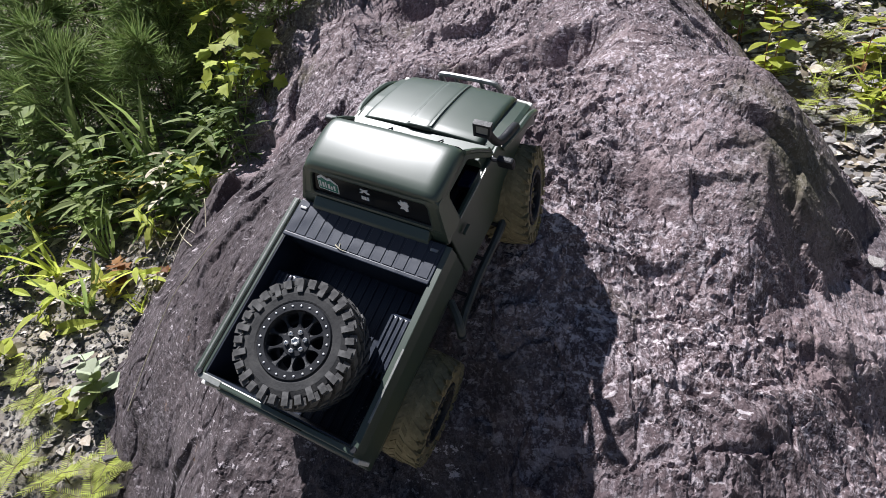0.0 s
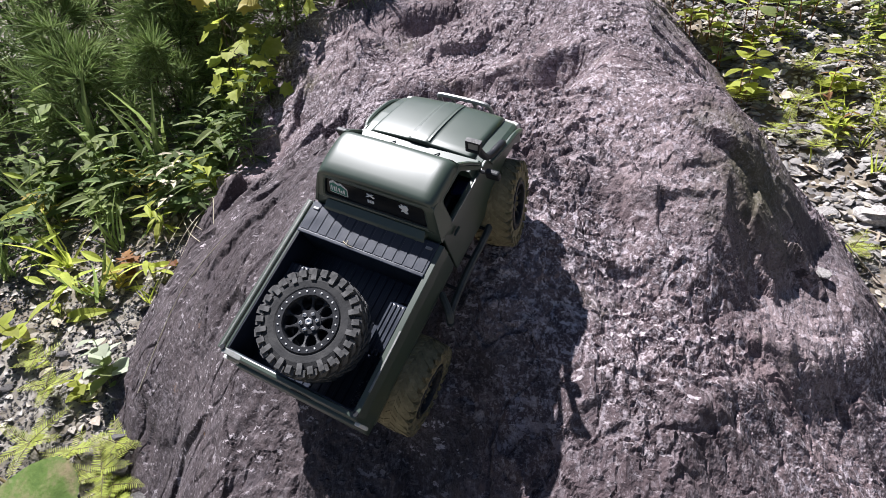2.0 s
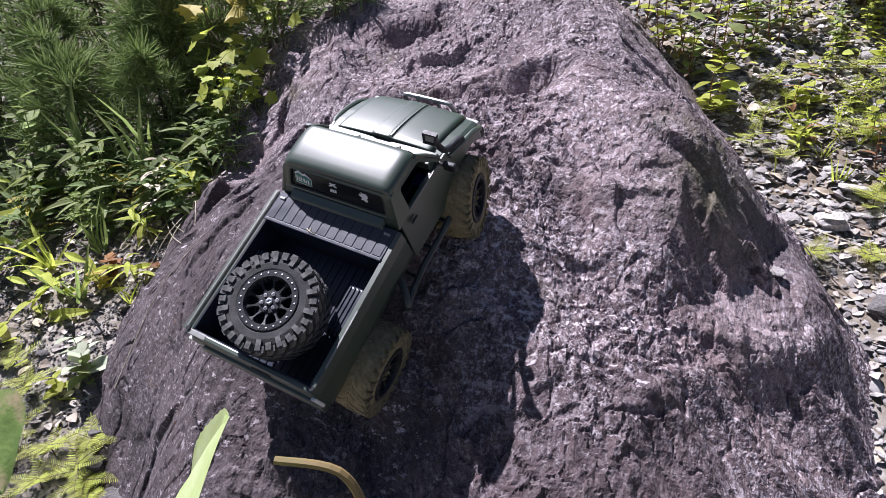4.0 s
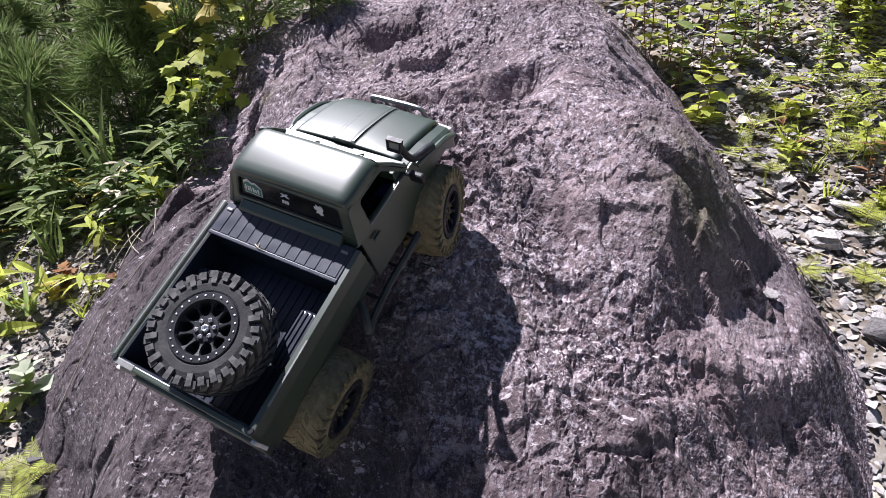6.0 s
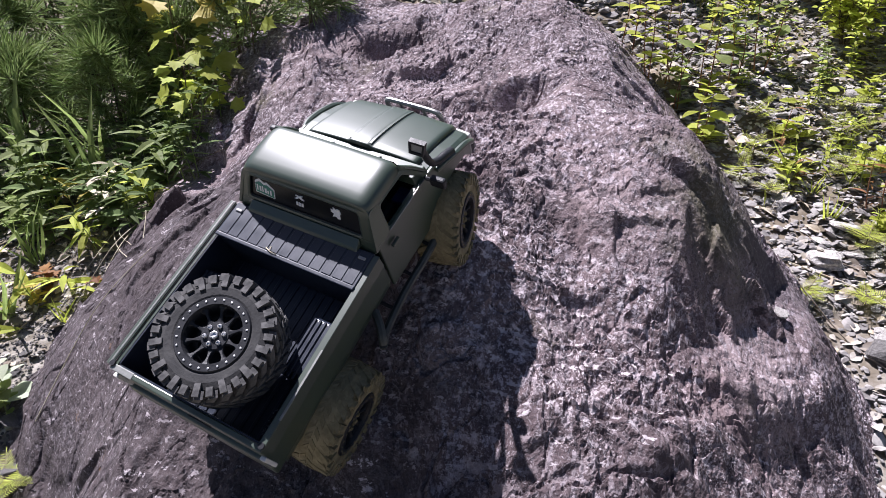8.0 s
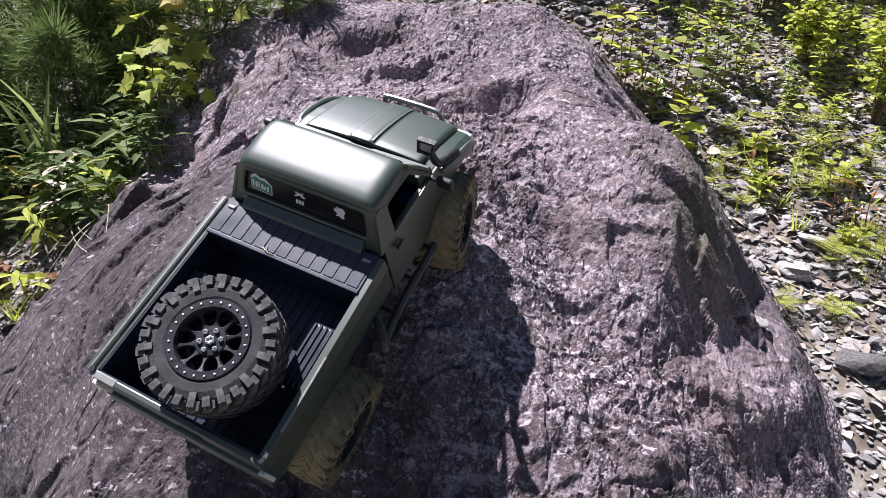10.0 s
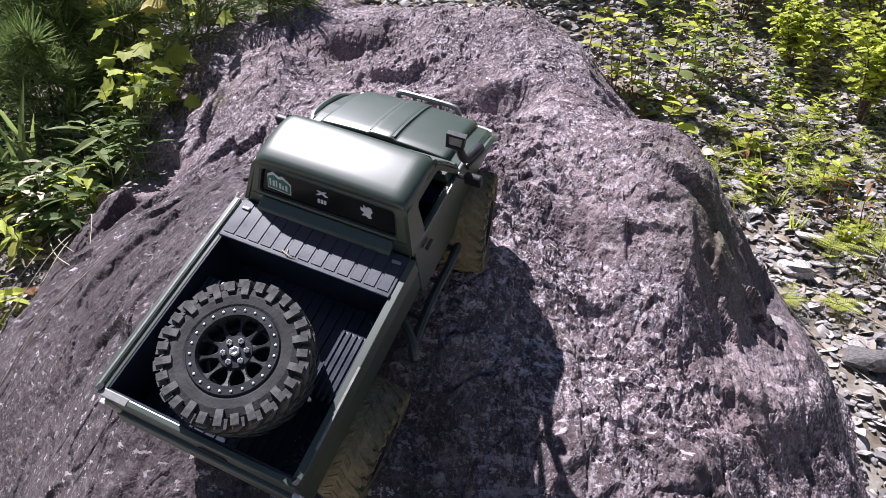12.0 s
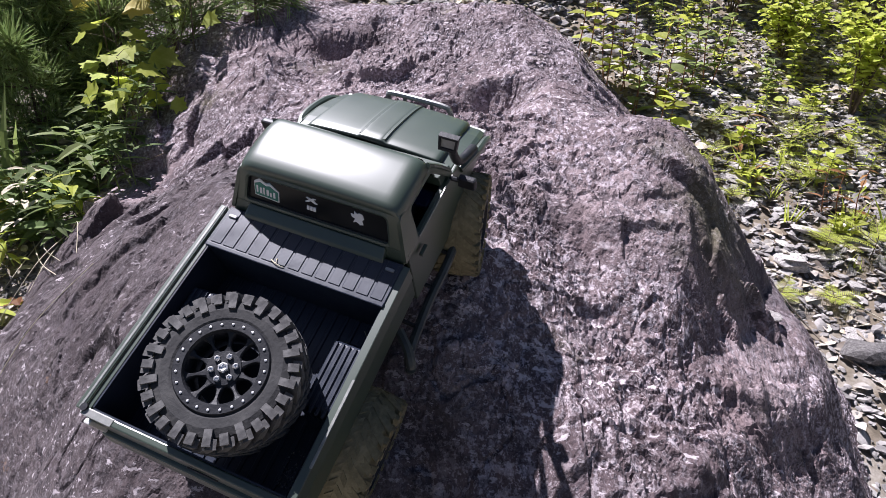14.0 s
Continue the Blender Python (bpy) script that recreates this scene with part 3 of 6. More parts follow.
def rim_parts(make, parent, mat=BLACK, detail=True):
    """Rim barrel, spoke star, bead ring with screws and hub nuts, round z, outer face towards +z."""
    W = TYRE_WIDTH / 2
    bm = bmesh.new()
    lathe(bm, [(0.0335, -W * 0.7), (0.0315, -W * 0.6), (0.0305, W * 0.3), (0.0318, W * 0.72), (0.0345, W * 0.72), (0.0345, -W * 0.7)], 40)
    rim = make("rim", bm, mat, parent, "black ten-spoke rim with bead ring")
    bm = bmesh.new()
    lathe(bm, [(0.0315, W * 0.70), (0.0318, W * 0.9), (0.033, W * 1.02), (0.0405, W * 1.02), (0.042, W * 0.94), (0.042, W * 0.72), (0.0315, W * 0.70)], 48)
    make("bead_ring", bm, mat, rim)
    bm = bmesh.new()
    shape = ((0.0145, 0.0048), (0.0168, 0.0033), (0.0195, 0.0022), (0.0235, 0.0016), (0.0272, 0.0019), (0.0298, 0.0032), (0.0322, 0.0056))
    for k in range(10):
        m = Matrix.Rotation(2 * math.pi * k / 10, 4, "Z")
        secs = []
        for r, half in shape:
            z = W * (0.72 + 0.14 * max(0.0, (r - 0.0145) / 0.0177) ** 1.5)
            secs.append([m @ Vector(p) for p in ((r, -half, z - 0.006), (r, half, z - 0.006), (r, half, z - 0.0012), (r, half * 0.55, z), (r, -half * 0.55, z), (r, -half, z - 0.0012))])
        loft(bm, secs)
    make("spokes", bm, mat, rim)
    bm = bmesh.new()
    lathe(bm, [(0.0162, W * 0.4), (0.0162, W * 0.68), (0.015, W * 0.75), (0.0, W * 0.77)], 40)
    make("hub", bm, mat, rim)
    # added black disc that makes the spoke holes read as shaded
    bm = bmesh.new()
    lathe(bm, [(0.0295, -W * 0.15), (0.0, -W * 0.15)], 24)
    make("brake_cover", bm, BLACK, rim)
    if detail:
        for k in range(6):
            a = 2 * math.pi * (k + 0.5) / 6
            bm = bmesh.new()
            lathe(bm, [(0.0027, 0), (0.0027, 0.0022), (0.0018, 0.003), (0.0014, 0.0014), (0.0, 0.0014)], 6, Matrix.Translation((0.0105 * math.cos(a), 0.0105 * math.sin(a), W * 0.755)))
            make("wheel_nut", bm, STEEL, rim)
        bm = bmesh.new()
        lathe(bm, [(0.0048, 0), (0.0048, 0.0028), (0.0036, 0.0036), (0.0026, 0.0018), (0.0, 0.0013)], 6, Matrix.Translation((0, 0, W * 0.76)))
        make("axle_nut", bm, STEEL, rim)
        for k in range(24):
            a = 2 * math.pi * k / 24
            bm = bmesh.new()
            lathe(bm, [(0.00125, 0), (0.0012, 0.0008), (0.0, 0.0011)], 6, Matrix.Translation((0.0374 * math.cos(a), 0.0374 * math.sin(a), W * 1.02)))
            make("ring_screw", bm, STEEL, rim)
    return rim


def rounded_strip(width, drop, z, y, crown=0.003, steps=10, corner=0.25):
    """An arch across the width: nearly flat with rounded shoulders that fall by drop."""
    pts = []
    for k in range(steps + 1):
        u = -1 + 2 * k / steps
        e = max(0.0, abs(u) - (1 - corner)) / corner
        pts.append((u * width, y, z + crown * (1 - u * u) - drop * (1 - math.sqrt(max(0.0, 1 - e * e)))))
    return pts


def rounded(corners, radii, tall=1.0, steps=5):
    """A closed outline with rounded corners; tall is the length of one unit of the second coordinate."""
    pts = [Vector((x, y * tall)) for x, y in corners]
    out = []
    for k, p in enumerate(pts):
        a, b = (pts[k - 1] - p).normalized(), (pts[(k + 1) % len(pts)] - p).normalized()
        r = radii[k]
        for s in range(steps + 1):
            t = s / steps
            q = p + a * r * (1 - t) ** 2 + b * r * t ** 2
            out.append((q.x, q.y / tall))
    return out


def build_truck():
    truck = new("pickup_truck")
    tagged(truck, "olive-green radio-controlled pickup with muddy tyres, climbing the boulder", "model truck")
    truck.matrix_world = TRUCK_POSE @ Matrix.Translation(BASE)
    tp = truck_part

    # bed: two side walls, tailgate, floor, front wall
    for s in (-1, 1):
        bm = bmesh.new()
        secs = []
        for y in (0.002, 0.06, 0.12, 0.2185):
            w = 0.1
            secs.append([(s * (w - 0.0055), y, 0.0), (s * (w - 0.001), y, 0.0), (s * w, y, -0.001), (s * (w + 0.002), y, -0.016), (s * (w + 0.0005), y, -0.018),
                         (s * (w + 0.001), y, -0.05), (s * (w - 0.004), y, -0.068), (s * (w - 0.0075), y, -0.068), (s * (w - 0.0045), y, -0.05), (s * (w - 0.0055), y, -0.01)])
        loft(bm, secs)
        side = tp("bed_side", bm, PAINT, truck)
        bm = bmesh.new()
        box(bm, (s * 0.1 - 0.0065, 0.001, 0.0002), (s * 0.1 + 0.0012, 0.219, 0.0022), 0.0008)
        tp("rim_rail", bm, PAINT, side)
        bm = bmesh.new()
        x0 = s * 0.1 - 0.003 + (0.002 if s > 0 else 0.0)
        box(bm, (x0, 0.002 if s < 0 else 0.03, 0.0018), (x0 + 0.0026, 0.218 if s < 0 else 0.105, 0.0029), 0.0004, 1)
        tp("bare_edge", bm, WORN, side, "scuffed bare edge")
        bm = bmesh.new()
        box(bm, (min(s * 0.0945, s * 0.0925), 0.006, -0.056), (max(s * 0.0945, s * 0.0925), 0.175, -0.0006))
        tp("liner_side", bm, LINER, side)
    bm = bmesh.new()
    hexa(bm, [(-0.1, -0.0045, -0.04), (0.1, -0.0045, -0.04), (0.1, 0.004, -0.04), (-0.1, 0.004, -0.04),
              (-0.1, -0.002, 0.0015), (0.1, -0.002, 0.0015), (0.1, 0.004, 0.0015), (-0.1, 0.004, 0.0015)], 0.0012)
    gate = tp("tailgate", bm, PAINT, truck)
    bm = bmesh.new()
    box(bm, (-0.097, -0.0024, 0.0012), (-0.068, 0.0042, 0.0021), 0.0004)
    tp("bare_edge", bm, WORN, gate, "scuffed pale top edge")
    bm = bmesh.new()
    box(bm, (0.0, -0.0052, -0.022), (0.028, -0.0038, -0.0165), 0.0006)
    tp("handle", bm, BLACK, gate)
    bm = bmesh.new()
    box(bm, (-0.092, 0.0042, -0.056), (0.092, 0.0058, -0.0006))
    tp("liner_back", bm, LINER, gate)
    bm = bmesh.new()
    box(bm, (-0.0945, 0.004, -0.058), (0.0945, 0.219, -0.0555))
    floor = tp("bed_floor", bm, LINER, truck, "black ribbed bed liner")
    for k in range(15):
        x = -0.084 + 0.012 * k
        bm = bmesh.new()
        box(bm, (x - 0.0022, 0.006, -0.0558), (x + 0.0022, 0.174, -0.0542), 0.0006, 1)
        tp("rib", bm, LINER, floor)
    for s in (-1, 1):
        bm = bmesh.new()
        hexa(bm, [(s * 0.0765 - 0.016, 0.064, -0.0555), (s * 0.0765 + 0.016, 0.064, -0.0555), (s * 0.0765 + 0.016, 0.15, -0.0555), (s * 0.0765 - 0.016, 0.15, -0.0555),
                  (s * 0.0765 - 0.016, 0.077, -0.019), (s * 0.0765 + 0.016, 0.077, -0.019), (s * 0.0765 + 0.016, 0.137, -0.019), (s * 0.0765 - 0.016, 0.137, -0.019)], 0.003)
        arch = tp("wheel_arch_box", bm, LINER, truck)
        for k in range(5):
            bm = bmesh.new()
            x = s * 0.0765 - 0.0125 + k * 0.00625
            box(bm, (x - 0.0016, 0.0775, -0.0192), (x + 0.0016, 0.1365, -0.0174), 0.0006, 1)
            box(bm, (x - 0.0016, 0.0705, -0.05), (x + 0.0016, 0.0785, -0.0185), 0.0006, 1)
            tp("rib", bm, LINER, arch)
    bm = bmesh.new()
    hexa(bm, [(-0.0935, 0.174, -0.056), (0.0935, 0.174, -0.056), (0.0935, 0.177, -0.056), (-0.0935, 0.177, -0.056),
              (-0.0935, 0.174, 0.001), (0.0935, 0.174, 0.001), (0.0935, 0.177, 0.001), (-0.0935, 0.177, 0.001)])
    tp("bed_front_wall", bm, LINER, truck)
    # ribbed deck behind the cab
    bm = bmesh.new()
    box(bm, (-0.0945, 0.1735, 0.0004), (0.0945, 0.2195, 0.0034), 0.0008)
    deck = tp("deck_plate", bm, LINER, truck, "black ribbed deck plate")
    for k in range(13):
        x = -0.0855 + k * 0.01425
        bm = bmesh.new()
        box(bm, (x - 0.0058, 0.178, 0.003), (x + 0.0058, 0.2185, 0.0042), 0.0005, 1)
        tp("rib", bm, LINER, deck)
    bm = bmesh.new()
    box(bm, (-0.0945, 0.1728, 0.0006), (0.0945, 0.1775, 0.0042), 0.0009)
    tp("lip", bm, LINER, deck)
    for s in (-1, 1):
        bm = bmesh.new()
        box(bm, (s * 0.085 - 0.0045, 0.2075, 0.0035), (s * 0.085 + 0.0045, 0.211, 0.0058), 0.0008)
        tp("latch", bm, TUBE_GREY, deck)
        bm = bmesh.new()
        tube(bm, [(s * 0.098, 0.0035, 0.0018), (s * 0.098, 0.0035, 0.0042)], 0.0032, 12)
        tp("stake_cap", bm, BLACK, gate)
        bm = bmesh.new()
        box(bm, (s * 0.0985 - 0.0035, -0.0075, -0.04), (s * 0.0985 + 0.0035, -0.003, -0.012), 0.0012)
        tp("tail_light", bm, LENS, truck, "pale tail light lens")
    bm = bmesh.new()
    hexa(bm, [(-0.1, -0.012, -0.056), (0.1, -0.012, -0.056), (0.1, 0.004, -0.056), (-0.1, 0.004, -0.056),
              (-0.1, -0.009, -0.0385), (0.1, -0.009, -0.0385), (0.1, 0.004, -0.0385), (-0.1, 0.004, -0.0385)], 0.002)
    tp("rear_bumper", bm, PAINT, truck)

    # cab: rear wall with window, pillars, roof, doors
    zr = 0.051
    bm = bmesh.new()
    hexa(bm, [(-0.094, 0.2205, -0.002), (0.094, 0.2205, -0.002), (0.094, 0.232, -0.002), (-0.094, 0.232, -0.002),
              (-0.09, 0.2275, 0.0125), (0.09, 0.2275, 0.0125), (0.09, 0.236, 0.0125), (-0.09, 0.236, 0.0125)], 0.0015)
    tp("cab_back_panel", bm, PAINT, truck)
    bm = bmesh.new()
    hexa(bm, [(-0.076, 0.2125, 0.0035), (0.076, 0.2125, 0.0035), (0.076, 0.224, 0.0035), (-0.076, 0.224, 0.0035),
              (-0.074, 0.2155, 0.0068), (0.074, 0.2155, 0.0068), (0.074, 0.2262, 0.0125), (-0.074, 0.2262, 0.0125)], 0.0012)
    tp("back_shelf", bm, PAINT, truck)
    def back(x, h, out=0.0):
        """A point on the leaning back wall: h from 0 at its foot to 1 at the roof."""
        return Vector((x, 0.2275 + (0.244 - 0.2275) * h - out, 0.0125 + (0.0475 - 0.0125) * h))

    def plate(name, corners, out0, out1, mat, parent, label=""):
        """A thin flat piece of any outline on the back wall."""
        bm = bmesh.new()
        loft(bm, [[back(x, h, out0) for x, h in corners], [back(x, h, out1) for x, h in corners]])
        return tp(name, bm, mat, parent, label)

    def bar(name, x0, x1, h0, h1, out0, out1, mat, parent, label=""):
        return plate(name, [(x0, h0), (x1, h0), (x1, h1), (x0, h1)], out0, out1, mat, parent, label)
    # back of the cab: one pressed frame round the window
    outer = rounded([(-0.0925, -0.06), (0.0925, -0.06), (0.0835, 1.05), (-0.0835, 1.05)], (0.002, 0.002, 0.011, 0.011), 0.036)
    middle = rounded([(-0.0795, 0.05), (0.0795, 0.05), (0.0745, 0.9), (-0.0745, 0.9)], (0.004, 0.004, 0.006, 0.006), 0.036)
    inner = rounded([(-0.077, 0.1), (0.077, 0.1), (0.0725, 0.85), (-0.0725, 0.85)], (0.004, 0.004, 0.005, 0.005), 0.036)
    bm = bmesh.new()
    rings = [[back(x, h, out) for x, h in shape] for shape, out in ((outer, -0.012), (outer, -0.001), (middle, 0.002), (inner, 0.0012), (inner, -0.008))]
    loft(bm, rings, cap=False)
    tp("cab_back", bm, PAINT, truck)
    glass = bar("rear_window", -0.0785, 0.0785, 0.06, 0.9, -0.0022, -0.0036, GLASS, truck, "dark tinted rear window with decals")
    bm = bmesh.new()
    tube(bm, [back(x, h, -0.0012) for x, h in inner + inner[:1]], 0.0008, 6)
    tp("seal", bm, BLACK, glass)
    # decals on the glass: a plate with bars, a crossed mark, a torn flake
    decal = plate("plate_decal", [(-0.068, 0.26), (-0.041, 0.22), (-0.041, 0.52), (-0.0455, 0.6), (-0.051, 0.7), (-0.055, 0.66), (-0.062, 0.76), (-0.068, 0.66)], -0.0014, -0.0022, WHITE, glass, "small white and green number plate")
    plate("green_band", [(-0.0672, 0.29), (-0.0418, 0.25), (-0.0418, 0.5), (-0.051, 0.62), (-0.055, 0.59), (-0.0615, 0.67), (-0.0672, 0.6)], -0.0011, -0.0014, GREEN_DECAL, decal)
    for k, (w, h0, h1) in enumerate(((0.0018, 0.36, 0.56), (0.0024, 0.35, 0.52), (0.0016, 0.34, 0.54), (0.0026, 0.34, 0.5), (0.002, 0.33, 0.44), (0.0022, 0.32, 0.48))):
        x = -0.0655 + k * 0.0037
        bar("bar", x, x + w, h0, h1, -0.0008, -0.0011, WHITE, decal)
    mark = plate("mark_decal", [(-0.0125, 0.52), (-0.0085, 0.53), (-0.006, 0.58), (-0.002, 0.52), (0.001, 0.53), (-0.0035, 0.61), (-0.0005, 0.66), (-0.004, 0.66), (-0.006, 0.63), (-0.01, 0.66), (-0.0115, 0.64), (-0.008, 0.6)], -0.0014, -0.0022, WHITE, glass)
    for x in (-0.0105, -0.007, -0.0035):
        bar("bar", x, x + 0.0026, 0.3, 0.41, -0.0014, -0.0022, WHITE, mark)
    plate("flake_decal", [(0.0385, 0.37), (0.0425, 0.4), (0.046, 0.34), (0.049, 0.36), (0.0475, 0.46), (0.0495, 0.53), (0.0475, 0.64), (0.044, 0.66), (0.0425, 0.62), (0.039, 0.68), (0.0395, 0.58), (0.036, 0.6), (0.037, 0.52), (0.0405, 0.48)], -0.0014, -0.0022, WHITE, glass, "torn white decal")
    # roof: arched skin from the back header to the windscreen
    bm = bmesh.new()
    secs = []
    for y, z, w, drop in ((0.2425, zr - 0.0065, 0.0825, 0.003), (0.2428, zr - 0.0042, 0.0838, 0.006), (0.2438, zr - 0.0018, 0.0848, 0.0088), (0.246, zr + 0.0004, 0.0856, 0.011), (0.2505, zr + 0.0022, 0.0862, 0.0122),
                          (0.26, zr + 0.0037, 0.0867, 0.0128), (0.278, zr + 0.0052, 0.087, 0.013), (0.296, zr + 0.0058, 0.0866, 0.013), (0.307, zr + 0.0047, 0.0858, 0.0125), (0.3125, zr + 0.0027, 0.0845, 0.011), (0.3145, zr + 0.0004, 0.083, 0.009)):
        top = rounded_strip(w, drop, z, y, 0.002, 40, 0.2)
        secs.append(top + [(p[0] * 0.97, p[1], p[2] - 0.004) for p in top[::-1]])
    loft(bm, secs)
    tp("roof", bm, PAINT, truck, "sun-glazed olive roof", smooth=True)
    # windscreen and its pillars
    bm = bmesh.new()
    hexa(bm, [(-0.083, 0.328, 0.0155), (0.083, 0.328, 0.0155), (0.083, 0.326, 0.0145), (-0.083, 0.326, 0.0145),
              (-0.077, 0.3155, 0.0505), (0.077, 0.3155, 0.0505), (0.077, 0.3135, 0.0495), (-0.077, 0.3135, 0.0495)])
    tp("windscreen", bm, GLASS, truck)
    for s in (-1, 1):
        bm = bmesh.new()
        tube(bm, [(s * 0.0835, 0.3125, zr - 0.004), (s * 0.0868, 0.33, 0.0295), (s * 0.0895, 0.346, 0.009)], 0.0032, 6)
        pillar = tp("windscreen_pillar", bm, PAINT, truck)
        bm = bmesh.new()
        tube(bm, [(s * 0.087, 0.319, zr - 0.0095), (s * 0.0892, 0.331, 0.028), (s * 0.092, 0.345, 0.01)], 0.001, 5)
        tp("bare_edge", bm, WORN, pillar)
        # side of the cab: a frame round the door window
        def flank(y, h, out=0.0, s=s):
            return Vector((s * (0.0953 - 0.0103 * h + out), y, 0.005 + 0.039 * h))
        outer = rounded([(0.2215, -0.08), (0.35, -0.08), (0.314, 1.0), (0.2425, 1.0)], (0.001, 0.002, 0.004, 0.006), 0.039)
        middle = rounded([(0.2525, 0.06), (0.341, 0.05), (0.3115, 0.9), (0.2595, 0.9)], (0.004, 0.004, 0.004, 0.007), 0.039)
        inner = rounded([(0.255, 0.1), (0.338, 0.09), (0.3105, 0.86), (0.2615, 0.86)], (0.004, 0.004, 0.004, 0.006), 0.039)
        bm = bmesh.new()
        loft(bm, [[flank(y, h, out) for y, h in shape] for shape, out in ((outer, -0.004), (outer, 0.0), (middle, 0.001), (inner, 0.0002), (inner, -0.004))], cap=False)
        tp("cab_side", bm, PAINT, truck)
        # door with sill edge
        bm = bmesh.new()
        x0, x1 = sorted((s * 0.096, s * 0.1005))
        hexa(bm, [(x0, 0.222, -0.07), (x1, 0.222, -0.07), (x1, 0.366, -0.07), (x0, 0.366, -0.07),
                  (x0 - s * 0.005, 0.2275, 0.0075), (x1 - s * 0.005, 0.2275, 0.0075), (x1 - s * 0.005, 0.364, 0.0045), (x0 - s * 0.005, 0.364, 0.0045)], 0.0015)
        door = tp("door", bm, PAINT, truck)
        bm = bmesh.new()
        tube(bm, [(s * 0.0962, 0.253, 0.0078), (s * 0.0962, 0.342, 0.007)], 0.001, 5)
        tp("window_ledge", bm, WORN, door)
        bm = bmesh.new()
        box(bm, (s * 0.0995 - 0.001, 0.243, -0.012), (s * 0.0995 + 0.003, 0.257, -0.008), 0.0008)
        tp("door_handle", bm, PAINT, door)
        # mirror
        bm = bmesh.new()
        tube(bm, [(s * 0.094, 0.338, 0.006), (s * 0.11, 0.336, 0.01)], 0.0026, 6)
        mirror = tp("side_mirror", bm, BLACK, truck)
        bm = bmesh.new()
        box(bm, (s * 0.115 - 0.0095, 0.331, 0.003), (s * 0.115 + 0.0095, 0.34, 0.0175), 0.0026)
        tp("housing", bm, BLACK, mirror)
        # tube slider under the door, looped up at its back end
        bm = bmesh.new()
        tube(bm, curve_points([(s * 0.1, 0.335, -0.078), (s * 0.106, 0.32, -0.082), (s * 0.108, 0.28, -0.085), (s * 0.108, 0.23, -0.086), (s * 0.112, 0.175, -0.086), (s * 0.12, 0.155, -0.08),
                               (s * 0.124, 0.153, -0.068), (s * 0.116, 0.165, -0.06), (s * 0.1, 0.18, -0.06)], 5), 0.005, 8)
        slider = tp("rock_slider", bm, DARK_TUBE, truck, "dark grey tube slider")
        for y in (0.2, 0.25, 0.3):
            bm = bmesh.new()
            tube(bm, [(s * 0.07, y, -0.08), (s * 0.108, y, -0.0855)], 0.0026, 6)
            tp("strut", bm, BLACK, slider)
        # front wing with flare
        bm = bmesh.new()
        secs = []
        for y, z, w, bottom in ((0.348, 0.006, 0.0955, -0.07), (0.362, 0.0038, 0.0965, -0.07), (0.375, 0.001, 0.098, -0.045), (0.4, -0.006, 0.0985, -0.04), (0.43, -0.017, 0.097, -0.045), (0.452, -0.027, 0.0945, -0.065), (0.459, -0.034, 0.092, -0.07)):
            secs.append([(s * (w - 0.022), y, z + 0.0015), (s * (w - 0.006), y, z), (s * (w - 0.001), y, z - 0.003), (s * w, y, z - 0.012), (s * w, y, bottom), (s * (w - 0.004), y, bottom), (s * (w - 0.006), y, z - 0.01), (s * (w - 0.022), y, z - 0.004)])
        loft(bm, secs)
        wing = tp("front_wing", bm, PAINT, truck)
        bm = bmesh.new()
        tube(bm, curve_points([(s * 0.097, 0.362, -0.004), (s * 0.1, 0.375, -0.0035), (s * 0.102, 0.4, -0.01), (s * 0.101, 0.43, -0.021), (s * 0.099, 0.45, -0.036)], 4), 0.0042, 8)
        tp("flare", bm, PAINT, wing)
        bm = bmesh.new()
        hexa(bm, [(s * 0.08 - 0.011, 0.452, -0.056), (s * 0.08 + 0.013, 0.452, -0.056), (s * 0.08 + 0.013, 0.466, -0.054), (s * 0.08 - 0.011, 0.468, -0.054),
                  (s * 0.08 - 0.011, 0.45, -0.032), (s * 0.08 + 0.0125, 0.45, -0.032), (s * 0.08 + 0.0125, 0.462, -0.034), (s * 0.08 - 0.011, 0.464, -0.034)], 0.002)
        tp("headlight", bm, LENS, truck, "pale headlight lens")
    # cowl and wipers
    bm = bmesh.new()
    hexa(bm, [(-0.0925, 0.322, 0.0065), (0.0925, 0.322, 0.0065), (0.0925, 0.351, 0.0035), (-0.0925, 0.351, 0.0035),
              (-0.088, 0.325, 0.0168), (0.088, 0.325, 0.0168), (0.09, 0.3503, 0.0122), (-0.09, 0.3503, 0.0122)], 0.001)
    tp("cowl", bm, PAINT, truck)
    for x in (-0.035, 0.032):
        bm = bmesh.new()
        tube(bm, [(x + 0.004, 0.343, 0.0145), (x, 0.335, 0.0178), (x - 0.034, 0.331, 0.0188)], 0.0009, 5)
        arm = tp("wiper", bm, BLACK, truck)
        bm = bmesh.new()
        tube(bm, [(x + 0.012, 0.3295, 0.0192), (x - 0.045, 0.3285, 0.0199)], 0.0008, 5)
        tp("blade", bm, BLACK, arm)
    # bonnet: arched skin with two raised strips down the middle
    bm = bmesh.new()
    secs = []
    for y, z, w in ((0.351, 0.011, 0.0785), (0.3535, 0.0118, 0.079), (0.365, 0.0098, 0.0785), (0.377, 0.0072, 0.078), (0.39, 0.0036, 0.0775), (0.405, -0.0008, 0.0775), (0.42, -0.0058, 0.077), (0.435, -0.0112, 0.0765), (0.447, -0.0165, 0.0755), (0.454, -0.0208, 0.0745), (0.4585, -0.0255, 0.0735), (0.46, -0.03, 0.073)):
        top = rounded_strip(w, 0.003, z, y, 0.0042, 48, 0.08)
